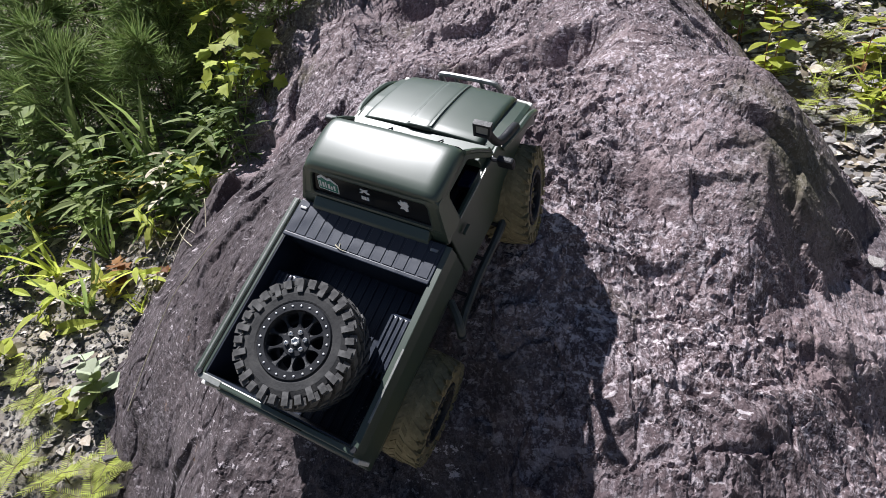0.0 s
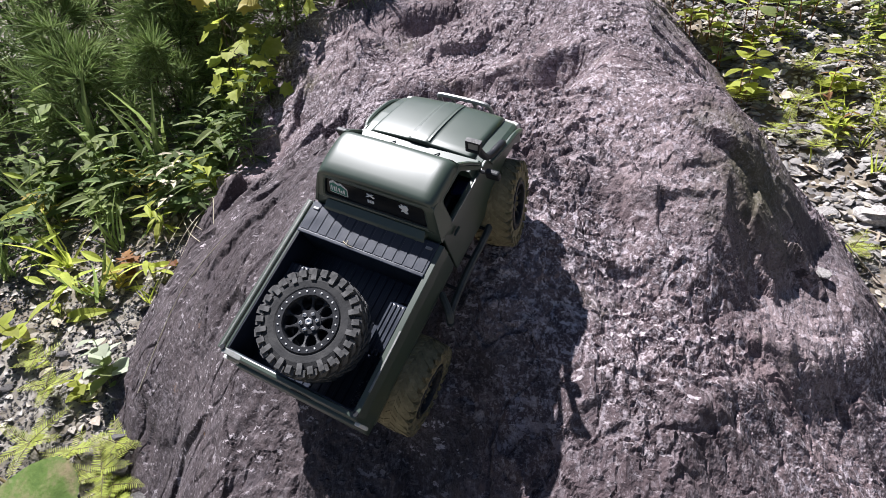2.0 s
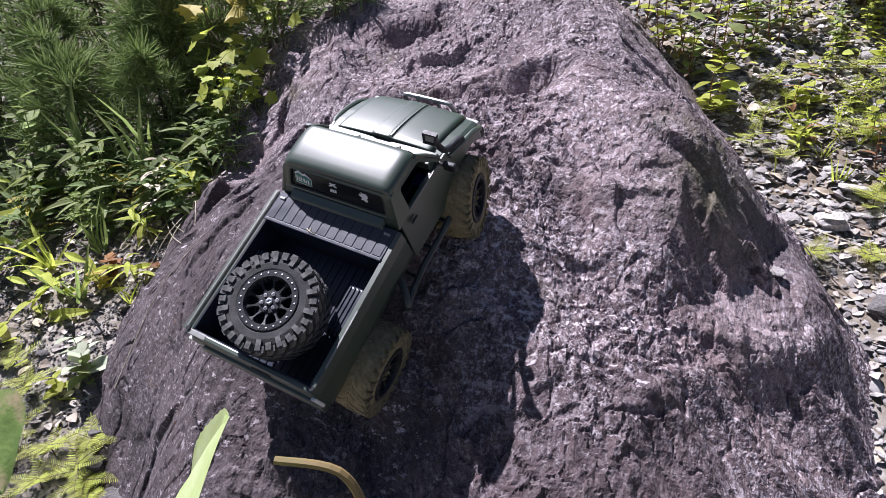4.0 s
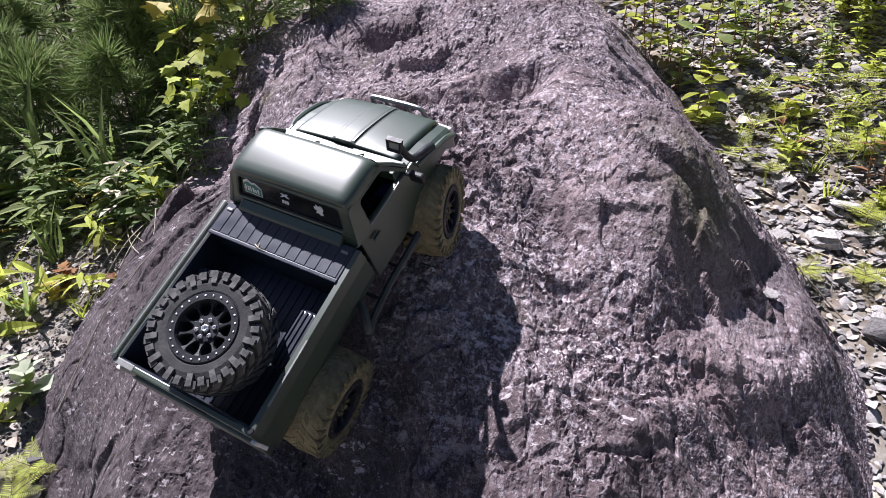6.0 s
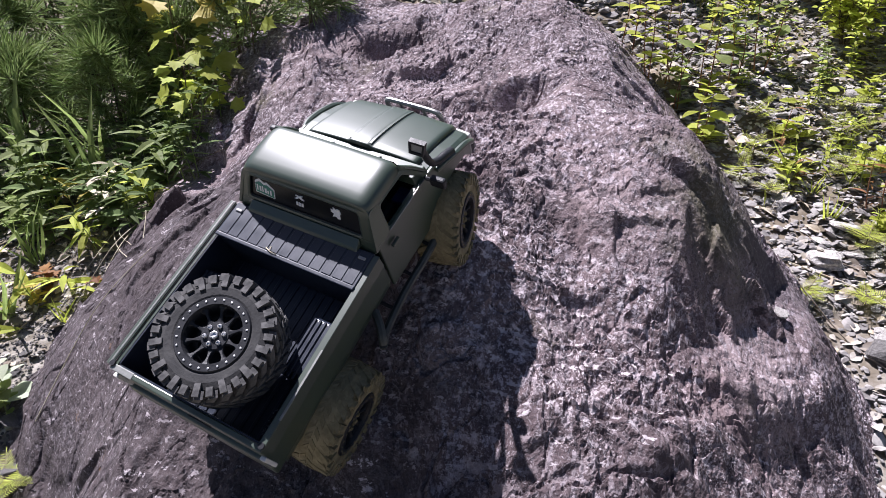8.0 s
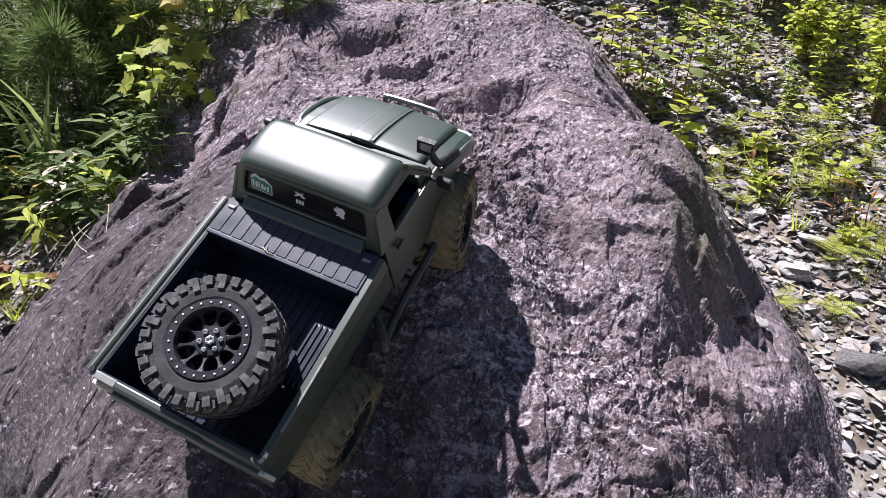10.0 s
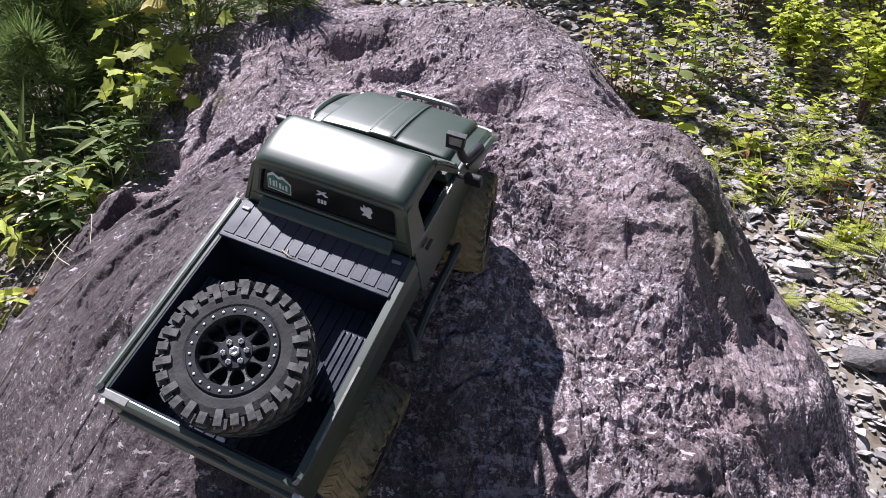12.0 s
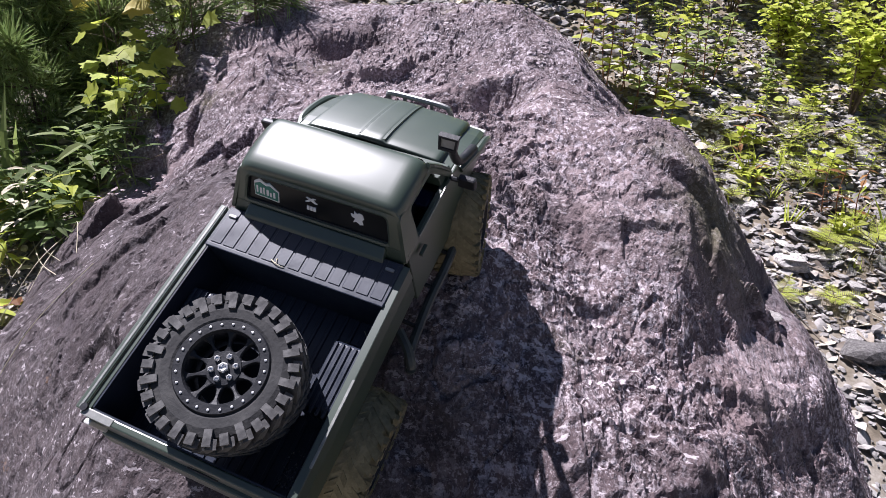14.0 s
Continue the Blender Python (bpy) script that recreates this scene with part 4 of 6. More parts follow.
        top = [(p[0], p[1], p[2] + 0.0024 * (1 - min(1.0, max(0.0, (abs(p[0]) - 0.0125) / 0.004)))) for p in top]
        secs.append(top + [(p[0], p[1], p[2] - 0.006) for p in top[::-1]])
    loft(bm, secs)
    hood = tp("bonnet", bm, PAINT, truck, smooth=True)
    for x in (-0.0135, 0.0135):
        bm = bmesh.new()
        pts = [(0.356, 0.0158), (0.367, 0.0139), (0.379, 0.0112), (0.39, 0.0082), (0.405, 0.0038), (0.42, -0.0012), (0.435, -0.0066), (0.447, -0.0119), (0.454, -0.0162)]
        loft(bm, [[(x - 0.0026, y, z - 0.002), (x + 0.0026, y, z - 0.002), (x + 0.0016, y, z + 0.0018), (x - 0.0016, y, z + 0.0018)] for y, z in pts])
        tp("raised_strip", bm, PAINT, hood)
    # grille, front bumper and its hoop
    bm = bmesh.new()
    hexa(bm, [(-0.07, 0.445, -0.07), (0.07, 0.445, -0.07), (0.07, 0.463, -0.07), (-0.07, 0.463, -0.07), (-0.07, 0.445, -0.032), (0.07, 0.445, -0.032), (0.07, 0.46, -0.032), (-0.07, 0.46, -0.032)], 0.002)
    tp("grille", bm, BLACK, truck)
    bm = bmesh.new()
    box(bm, (-0.085, 0.466, -0.088), (0.085, 0.484, -0.07), 0.004)
    bumper = tp("front_bumper", bm, BLACK, truck)
    bm = bmesh.new()
    tube(bm, curve_points([(-0.042, 0.478, -0.072), (-0.042, 0.477, -0.045), (-0.041, 0.474, -0.031), (-0.035, 0.473, -0.0245), (0.0, 0.473, -0.0235), (0.035, 0.473, -0.0245), (0.041, 0.474, -0.031), (0.042, 0.477, -0.045), (0.042, 0.478, -0.072)], 5), 0.0036, 8)
    tp("hoop", bm, TUBE_GREY, bumper, "grey tube hoop")
    for x in (-0.018, 0.018):
        bm = bmesh.new()
        tube(bm, [(x, 0.478, -0.072), (x, 0.473, -0.0245)], 0.0028, 7)
        tp("upright", bm, TUBE_GREY, bumper)
    # snorkel up the pillar
    bm = bmesh.new()
    tube(bm, curve_points([(0.098, 0.4, -0.006), (0.0985, 0.384, 0.002), (0.0975, 0.368, 0.007), (0.096, 0.357, 0.015), (0.0948, 0.351, 0.03), (0.0945, 0.348, 0.043), (0.0945, 0.346, 0.052)], 5), 0.0055, 10, 0.8)
    snorkel = tp("snorkel", bm, BLACK, truck, smooth=True)
    bm = bmesh.new()
    ring = [(0.0855, 0.05), (0.1035, 0.05), (0.1045, 0.0635), (0.0845, 0.0635)]
    hole = [(0.0878, 0.0522), (0.1012, 0.0522), (0.102, 0.0613), (0.087, 0.0613)]
    loft(bm, [[(x, y + (z - 0.057) * 0.45, z) for x, z in shape] for shape, y in ((hole, 0.341), (hole, 0.3375), (ring, 0.3375), (ring, 0.344), ([(0.09, 0.05), (0.099, 0.05), (0.099, 0.059), (0.09, 0.059)], 0.349))])
    head = tp("intake_head", bm, BLACK, snorkel)
    bm = bmesh.new()
    loft(bm, [[(x, y + (z - 0.057) * 0.45, z) for x, z in hole] for y in (0.3402, 0.3396)])
    tp("intake_mesh", bm, TUBE_GREY, head)
    # cabin inside
    bm = bmesh.new()
    box(bm, (-0.09, 0.232, -0.062), (0.09, 0.36, -0.03), 0.003)
    tp("cabin_floor", bm, BLACK, truck)
    bm = bmesh.new()
    box(bm, (-0.085, 0.345, -0.03), (0.085, 0.36, 0.006), 0.004)
    tp("dashboard", bm, BLACK, truck)
    for s in (-1, 1):
        bm = bmesh.new()
        box(bm, (s * 0.045 - 0.026, 0.255, -0.03), (s * 0.045 + 0.026, 0.305, -0.012), 0.005)
        box(bm, (s * 0.045 - 0.026, 0.247, -0.03), (s * 0.045 + 0.026, 0.262, 0.02), 0.005)
        tp("cab_seat", bm, BLACK, truck)
    bm = bmesh.new()
    box(bm, (0.066, 0.3, -0.014), (0.084, 0.325, -0.006), 0.003)
    tp("blue_box", bm, BLUE, truck, "blue electronics box in the cab")
    # chassis: rails, axles, links, shocks
    for s in (-1, 1):
        bm = bmesh.new()
        box(bm, (s * 0.038 - 0.005, 0.0, -0.085), (s * 0.038 + 0.005, 0.47, -0.066), 0.0015)
        tp("chassis_rail", bm, BLACK, truck)
    bm = bmesh.new()
    box(bm, (-0.04, 0.15, -0.1), (0.04, 0.3, -0.086), 0.004)
    tp("skid_plate", bm, BLACK, truck)
    for y in AXLES:
        bm = bmesh.new()
        tube(bm, [(-0.085, y, -0.123), (0.085, y, -0.123)], 0.008, 10)
        box(bm, (0.005, y - 0.018, -0.136), (0.035, y + 0.018, -0.102), 0.008)
        axle = tp("axle", bm, BLACK, truck)
        for s in (-1, 1):
            bm = bmesh.new()
            tube(bm, [(s * 0.062, y, -0.115), (s * 0.05, y + (0.02 if y < 0.2 else -0.02), -0.06)], 0.006, 8)
            tp("shock", bm, BLACK, axle)
            bm = bmesh.new()
            tube(bm, [(s * 0.055, y, -0.122), (s * 0.03, 0.22, -0.096)], 0.003, 6)
            tp("link", bm, STEEL, axle)
    # wheels
    for n, (x, y, z) in enumerate(WHEELS):
        s = 1 if x > 0 else -1
        m = Matrix.Translation((x, y, z)) @ Matrix.Rotation(radians(12 if n < 2 else 0), 4, "Z") @ Matrix.Rotation(radians(90 * s + (0 if n < 2 else 9)), 4, "Y") @ Matrix.Rotation(0.4 * n, 4, "Z") @ Matrix.Scale(WHEEL_RADIUS / TYRE_RADIUS, 4)

        def wheel_part(name, bm, mat, parent, label="", smooth=False, m=m):
            bmesh.ops.transform(bm, matrix=m, verts=bm.verts)
            return tp(name, bm, mat, parent, label, smooth, body=False)
        wheel = wheel_part("wheel", tyre_geometry(0.0012), MUDDY, truck, "muddy knobbly tyre on black rim")
        place = Matrix.Translation(-BASE) @ m
        for name, make_lug in LUGS:
            if name not in lug_data:
                bm = bmesh.new()
                make_lug(bm)
                bmesh.ops.recalc_face_normals(bm, faces=bm.faces)
                lug_data[name] = bpy.data.meshes.new("lug")
                bm.to_mesh(lug_data[name])
                bm.free()
                lug_data[name].materials.append(MUDDY)
            kind, side, odd = name
            for k in range(LUG_ROWS):
                if kind == "shoulder" and k % 2 != odd:
                    continue
                ob = new("lug", lug_data[name])
                ob.parent = wheel
                ob.matrix_basis = place @ Matrix.Rotation(2 * math.pi * k / LUG_ROWS + (math.pi / LUG_ROWS if side > 0 else 0), 4, "Z")
        # the rim's pieces are gathered so that they stay within the truck's three levels
        gather = {}

        def collect(name, bm, mat, parent, label=""):
            if mat is STEEL:
                return wheel_part(name, bm, MUDDY, wheel)
            gather.setdefault(("rim", mat.name), []).append((bm, mat))
            return wheel
        rim_parts(collect, wheel)
        for (name, _), pieces in gather.items():
            whole = bmesh.new()
            for piece, mat in pieces:
                me = bpy.data.meshes.new("piece")
                piece.to_mesh(me)
                piece.free()
                whole.from_mesh(me)
                bpy.data.meshes.remove(me)
            wheel_part(name, whole, pieces[0][1], wheel)
    return truck


truck = build_truck()


def build_spare():
    """The loose spare, lying tilted in the bed, outer face up."""
    spare = new("spare_wheel")
    tagged(spare, "dusty knobbly spare tyre on black ten-spoke rim in the bed", "wheel")
    spare.matrix_world = TRUCK_POSE @ Matrix.Translation((0.009, 0.069, 0.0185)) @ Matrix.Rotation(radians(2.5), 4, "X") @ Matrix.Rotation(radians(7), 4, "Y") @ Matrix.Scale(0.9, 4)

    def make(name, bm, mat, parent, label="", smooth=False):
        bmesh.ops.recalc_face_normals(bm, faces=bm.faces)
        return part(name, bm, mat, parent, label, smooth)
    tyre = make("tyre", tyre_geometry(), RUBBER, spare, "dusty black tyre")
    for long in (True, False):
        for side in (-1, 1):
            bm = bmesh.new()
            shoulder_lugs(bm, 0.0, side, long)
            first = make("lug", bm, LUG_RUBBER, tyre)
            for k in range(LUG_ROWS // 2):
                a = 2 * math.pi * (2 * k + (0 if long else 1)) / LUG_ROWS + (math.pi / LUG_ROWS if side > 0 else 0)
                ob = first if k == 0 else new("lug", first.data)
                ob.parent = tyre
                ob.matrix_basis = Matrix.Rotation(a, 4, "Z")
    for side in (-1, 1):
        bm = bmesh.new()
        centre_lug(bm, 0.0, side)
        first = make("centre_lug", bm, LUG_RUBBER, tyre)
        for k in range(LUG_ROWS):
            ob = first if k == 0 else new("centre_lug", first.data)
            ob.parent = tyre
            ob.matrix_basis = Matrix.Rotation(2 * math.pi * k / LUG_ROWS + 0.07 + (math.pi / LUG_ROWS if side > 0 else 0), 4, "Z")
    rim_parts(make, spare)
    return spare


spare = build_spare()


# ---------------------------------------------------------------- scraps in the bed
def bed_scrap(points, radius, label):
    """A dry scrap lying on the deck or the bed floor."""
    bm = bmesh.new()
    tube(bm, curve_points(points, 4), radius, 5, 0.4)
    me = bpy.data.meshes.new("plant_scrap")
    bm.to_mesh(me)
    bm.free()
    me.materials.append(DRY)
    ob = tagged(new("plant_scrap", me), label, "plant scrap", "scraps in the bed")
    ob.matrix_world = TRUCK_POSE
    return ob


bed_scrap([(-0.024, 0.18, 0.0048), (-0.016, 0.177, 0.0056), (-0.008, 0.1765, 0.0048)], 0.0007, "dry grass scrap on the deck plate")
bed_scrap([(-0.019, 0.183, 0.0048), (-0.017, 0.177, 0.0062)], 0.0006, "dry grass scrap on the deck plate")
bed_scrap([(0.07, 0.166, -0.0545), (0.076, 0.16, -0.053), (0.08, 0.158, -0.0545)], 0.0006, "dry straw on the bed floor")
_grit = random.Random(77)
_verts, _faces = [], []
for _ in range(140):
    gx, gy, gs = min(0.088, 0.06 + abs(_grit.gauss(0, 0.014))), 0.012 + abs(_grit.gauss(0, 0.012)), _grit.uniform(0.0004, 0.0011)
    n0 = len(_verts)
    _verts += [(gx - gs, gy - gs, -0.0542), (gx + gs, gy - gs * 0.7, -0.0542), (gx + gs * 0.4, gy + gs, -0.0542), (gx, gy, -0.0542 + gs * 1.3)]
    _faces += [(n0, n0 + 1, n0 + 3), (n0 + 1, n0 + 2, n0 + 3), (n0 + 2, n0, n0 + 3)]
grit = mesh_object("bed_grit", _verts, _faces, PALE_STONE)
grit.matrix_world = TRUCK_POSE
tagged(grit, "pale grit gathered in the bed corner", "grit", kind="stuff")

# ---------------------------------------------------------------- plants
rng = random.Random(11)


def surface(x, y):
    return float(max(ground_height(np.array([x]), np.array([y]))[0], rock_height(np.array([x]), np.array([y]))[0] if -1.09 < x < 1.19 and -0.3 < y < 2.57 else -9))


def strip_leaf(width, stations, fold=0.25, droop=0.15, teeth=0.0):
    """Blade along +y, length 1: left edge, midrib, right edge at each station."""
    verts, faces = [], []
    for k, (t, w) in enumerate(stations):
        z = -droop * t * t
        jag = teeth * (k % 2)
        verts += [(-w * width * (1 - jag), t, z + fold * w * width), (0, t, z), (w * width * (1 - jag), t, z + fold * w * width)]
        if k:
            a, b = 3 * (k - 1), 3 * k
            faces += [(a, a + 1, b + 1, b), (a + 1, a + 2, b + 2, b + 1)]
    return np.array(verts), faces


def fan_leaf(points, fold=0.1):
    verts = [(0, 0.35, 0)] + [(x, y, fold * abs(x) - 0.1 * y * y) for x, y in points]
    n = len(points)
    return np.array(verts), [(0, 1 + k, 1 + (k + 1) % n) for k in range(n)]


OVATE = strip_leaf(0.33, [(0, 0.08), (0.15, 0.65), (0.35, 1.0), (0.6, 0.85), (0.82, 0.45), (1, 0.02)])
SMALL_OVATE = strip_leaf(0.36, [(0, 0.1), (0.3, 1.0), (0.7, 0.75), (1, 0.02)])
LANCE = strip_leaf(0.13, [(0, 0.1), (0.2, 0.75), (0.45, 1.0), (0.75, 0.6), (1, 0.02)], 0.35, 0.3)
BLADE = strip_leaf(0.035, [(0, 0.8), (0.3, 1.0), (0.65, 0.7), (1, 0.02)], 0.3, 0.45)
NEEDLE_BLADE = (np.array([(-0.014, 0, 0), (0.014, 0, 0), (0.012, 0.7, -0.05), (0, 1, -0.12), (-0.012, 0.7, -0.05)]), [(0, 1, 2, 3, 4)])
FLAT_NEEDLE = (np.array([(-0.045, 0, 0), (0.045, 0, 0), (0.05, 0.7, 0), (0, 1, 0), (-0.05, 0.7, 0)]), [(0, 1, 2, 3, 4)])
MAPLE = fan_leaf([(0, 0), (0.2, 0.06), (0.46, 0.1), (0.38, 0.28), (0.6, 0.48), (0.33, 0.52), (0.3, 0.7), (0.17, 0.68), (0, 1.0),
                  (-0.17, 0.68), (-0.3, 0.7), (-0.33, 0.52), (-0.6, 0.48), (-0.38, 0.28), (-0.46, 0.1), (-0.2, 0.06)])


class Leaves:
    """Gathers many small leaves into one mesh."""

    def __init__(self):
        self.verts, self.faces, self.count = [], [], 0

    def add(self, shape, at, along, size, up=None, roll=0.0):
        d = Vector(along).normalized()
        n = Vector(up) if up is not None else Vector((0, 0, 1))
        x = d.cross(n)
        if x.length < 1e-4:
            x = d.cross(Vector((1, 0, 0)))
        x.normalize()
        z = x.cross(d)
        if roll:
            q = Matrix.Rotation(roll, 3, d)
            x, z = q @ x, q @ z
        m = np.array([x, d, z]) * size
        v = shape[0] @ m + np.array(at)
        self.verts.append(v)
        self.faces += [tuple(i + self.count for i in f) for f in shape[1]]
        self.count += len(v)

    def build(self, name, mat, parent, label="", kind="stuff"):
        if not self.verts:
            return None
        ob = mesh_object(name, np.concatenate(self.verts), self.faces, mat, parent)
        if kind:
            ob["kind"] = kind
        if label:
            tagged(ob, label)
        return ob


def rand_dir(up_lo, up_hi):
    a, e = rng.uniform(0, 2 * math.pi), rng.uniform(up_lo, up_hi)
    return Vector((math.cos(a) * math.cos(e), math.sin(a) * math.cos(e), math.sin(e)))


def plant_root(name, x, y, label, category, group=""):
    root = new(name)
    root.location = (x, y, surface(x, y) - 0.004)
    return tagged(root, label, category, group)


def stem_mesh(parent, lines, mat, name="stem"):
    bm = bmesh.new()
    for pts, r in lines:
        tube(bm, pts, r, 5, 0.4)
    return part(name, bm, mat, parent)


def pine_sapling(x, y, height, spread_, seed):
    """Long-needled young pine: leader, whorled twigs, tufts of needles."""
    rng.seed(seed)
    root = plant_root("pine_sapling", x, y, "young long-needled green pine beside the boulder", "pine sapling", "pines")
    lines, leaves = [([(0, 0, 0), (0.01, 0, height * 0.5), (0, 0.01, height)], 0.006)], Leaves()
    tips = [(Vector((0, 0.01, height)), Vector((0, 0, 1)))]
    for k in range(int(height / 0.05)):
        z = 0.06 + 0.05 * k
        for j in range(5):
            a = rng.uniform(0, 6.28)
            reach = spread_ * (1.1 - 0.75 * z / height) * rng.uniform(0.6, 1.15)
            end = Vector((math.cos(a) * reach, math.sin(a) * reach, z + reach * rng.uniform(0.2, 0.7)))
            mid = Vector((math.cos(a) * reach * 0.5, math.sin(a) * reach * 0.5, z + reach * 0.12))
            lines.append(([(0, 0, z), mid, end], 0.0025))
            d = (end - mid).normalized()
            tips += [(end, d), (mid.lerp(end, 0.5), d), (mid, d)]
    for p, d in tips:
        for _ in range(20):
            v = (d * rng.uniform(0.35, 1.1) + rand_dir(-1.2, 1.2) * 0.75).normalized()
            leaves.add(NEEDLE_BLADE, p - d * rng.uniform(0, 0.03), v, rng.uniform(0.06, 0.105), roll=rng.uniform(0, 3))
    stem_mesh(root, lines, BARK)
    leaves.build("needles", NEEDLE, root)
    return root


def broad_plant(name, x, y, height, n, shape, size, mat, seed, label, category, group="", stem=LEAF_GREEN, lean=0.25, start=0.15, stalks=1, droop=0.0, face=None, petiole=0.0):
    """Upright stalks with leaves set round them."""
    rng.seed(seed)
    root = plant_root(name, x, y, label, category, group)
    lines, leaves = [], Leaves()
    for s in range(stalks):
        off = Vector((rng.uniform(-1, 1), rng.uniform(-1, 1), 0)) * (0.02 * stalks ** 0.5)
        top = off + Vector((rng.uniform(-lean, lean) * height, rng.uniform(-lean, lean) * height, height * rng.uniform(0.75, 1.1)))
        mid = off.lerp(top, 0.5) + Vector((rng.uniform(-1, 1), rng.uniform(-1, 1), 0)) * height * 0.05
        pts = curve_points([off, mid, top], 4)
        lines = [(pts, 0.0012 + 0.004 * height)]
        for k in range(n):
            t = start + (1 - start) * (k + rng.random()) / n
            p = pts[min(int(t * (len(pts) - 1)), len(pts) - 2)].lerp(pts[min(int(t * (len(pts) - 1)) + 1, len(pts) - 1)], (t * (len(pts) - 1)) % 1)
            a = k * 2.4 + rng.uniform(-0.4, 0.4)
            d = Vector((math.cos(a), math.sin(a), rng.uniform(-0.1, 0.6) - droop))
            if petiole:
                q = p + Vector((math.cos(a), math.sin(a), 0.35)) * petiole * rng.uniform(0.4, 1.2) * (1.15 - 0.5 * t)
                lines.append(([p, p.lerp(q, 0.5) + Vector((0, 0, 0.006)), q], 0.0009))
                p = q
            leaves.add(shape, p, d, size * rng.uniform(0.6, 1.15) * (1.1 - 0.35 * t), up=face, roll=rng.uniform(-0.4, 0.4))
        stem_mesh(root, lines, stem)
    leaves.build("leaves", mat, root)
    return root


def shrub(x, y, height, width, n, mat, seed, size=0.03, shape=SMALL_OVATE, label="leafy lime-green shrub on the stony slope"):
    """Bushy crown on several forking stems, with gaps."""
    rng.seed(seed)
    root = plant_root("shrub", x, y, label, "shrub", "shrubs")
    lines, leaves = [], Leaves()
    ends = []
    for k in range(9):
        top = Vector((rng.gauss(0, 0.4) * width, rng.gauss(0, 0.4) * width, height * rng.uniform(0.6, 1.05)))
        mid = top * 0.5 + Vector((rng.uniform(-1, 1), rng.uniform(-1, 1), 0)) * width * 0.1
        pts = curve_points([(top.x * 0.1, top.y * 0.1, 0), mid, top], 4)
        lines.append((pts, 0.005 * height + 0.002))
        for j in range(7):
            p = pts[rng.randrange(3, len(pts))]
            e = p + rand_dir(-0.1, 1.0) * width * rng.uniform(0.2, 0.5)
            lines.append(([p, p.lerp(e, 0.5) + Vector((0, 0, 0.01)), e], 0.0018))
            ends.append((p, e))
    for k in range(n):
        p, e = ends[rng.randrange(len(ends))]
        at = p.lerp(e, rng.uniform(0.2, 1.05)) + rand_dir(-1.5, 1.5) * 0.02
        leaves.add(shape, at, rand_dir(-0.5, 0.6), size * rng.uniform(0.6, 1.2), roll=rng.uniform(-0.6, 0.6))
    stem_mesh(root, lines, BARK)
    leaves.build("crown", mat, root)
    return root


def fir_seedling(x, y, reach, seed, mat=FIR, fronds=6, label="small yellow-green fir seedling among stones", lift=(0.15, 0.6)):
    """Flat feathery fronds of short needles."""
    rng.seed(seed)
    root = plant_root("fir_seedling", x, y, label, "seedling", "fir seedlings")
    lines = [([(0, 0, 0), (0, 0, reach * 0.5)], 0.0018)]
    leaves = Leaves()
    for k in range(fronds):
        a = 6.28 * k / fronds + rng.uniform(-0.3, 0.3)
        d = Vector((math.cos(a), math.sin(a), rng.uniform(*lift))).normalized()
        base = Vector((0, 0, reach * rng.uniform(0.25, 0.55)))
        L = reach * rng.uniform(0.6, 1.0)
        pts = [base + d * L * t + Vector((0, 0, -0.12 * L * t * t)) for t in (0, 0.33, 0.66, 1)]
        lines.append((pts, 0.0011))
        side = d.cross(Vector((0, 0, 1))).normalized()
        m = max(8, int(L / 0.0042))
        for j in range(m):
            t = (j + 0.5) / m
            p = base + d * L * t + Vector((0, 0, -0.12 * L * t * t))
            for s in (-1, 1):
                leaves.add(FLAT_NEEDLE, p, side * s + d * 0.55, 0.021 * (1.15 - 0.6 * t) * rng.uniform(0.85, 1.1), roll=rng.uniform(-0.3, 0.3))
        leaves.add(FLAT_NEEDLE, pts[-1], d, 0.016)
    stem_mesh(root, lines, BARK)
    leaves.build("needles", mat, root)
    return root


def grass_tuft(x, y, height, n, seed, mat=LEAF_GREEN, label="tuft of arching green grass blades", spread_=0.35):
    rng.seed(seed)
    leaves = Leaves()
    for k in range(n):
        d = Vector((rng.gauss(0, spread_), rng.gauss(0, spread_), 1))
        leaves.add(BLADE, (rng.gauss(0, 0.008), rng.gauss(0, 0.008), 0), d, height * rng.uniform(0.55, 1.1), up=rand_dir(-0.2, 0.2))
    ob = leaves.build("grass_tuft", mat, None, kind="")
    ob.location = (x, y, surface(x, y) - 0.003)
    return tagged(ob, label, "grass", "grass tufts")


# pines and dark growth left of the boulder
for k, (x, y, h, s) in enumerate(((-1.12, 1.66, 0.3, 0.17), (-0.93, 1.84, 0.28, 0.15), (-1.4, 1.56, 0.34, 0.2), (-1.2, 1.85, 0.36, 0.2), (-1.55, 1.72, 0.42, 0.22),
                                  (-0.809, 1.948, 0.395, 0.197), (-1.171, 1.936, 0.501, 0.231), (-1.827, 1.343, 0.495, 0.247), (-0.548, 1.995, 0.276, 0.158))):
    pine_sapling(x, y, h, s, 100 + k)
FACE = Vector((0.15, -0.5, 0.75))
WEEDS = "dark green narrow-leaved weed in the shade"
spots = [(-1.14, 1.359), (-0.974, 1.429), (-0.947, 1.312), (-0.813, 1.456), (-0.809, 1.371), (-1.108, 1.271), (-1.325, 1.232), (-1.393, 1.326), (-1.17, 1.441), (-0.812, 1.558), (-0.812, 1.24), (-1.561, 1.255),
         (-1.599, 1.363), (-1.559, 1.131), (-1.264, 1.149), (-1.062, 1.19), (-0.749, 1.624), (-1.023, 1.509), (-1.252, 1.489), (-0.736, 1.519), (-0.71, 1.42), (-1.456, 1.049), (-1.273, 1.05)]
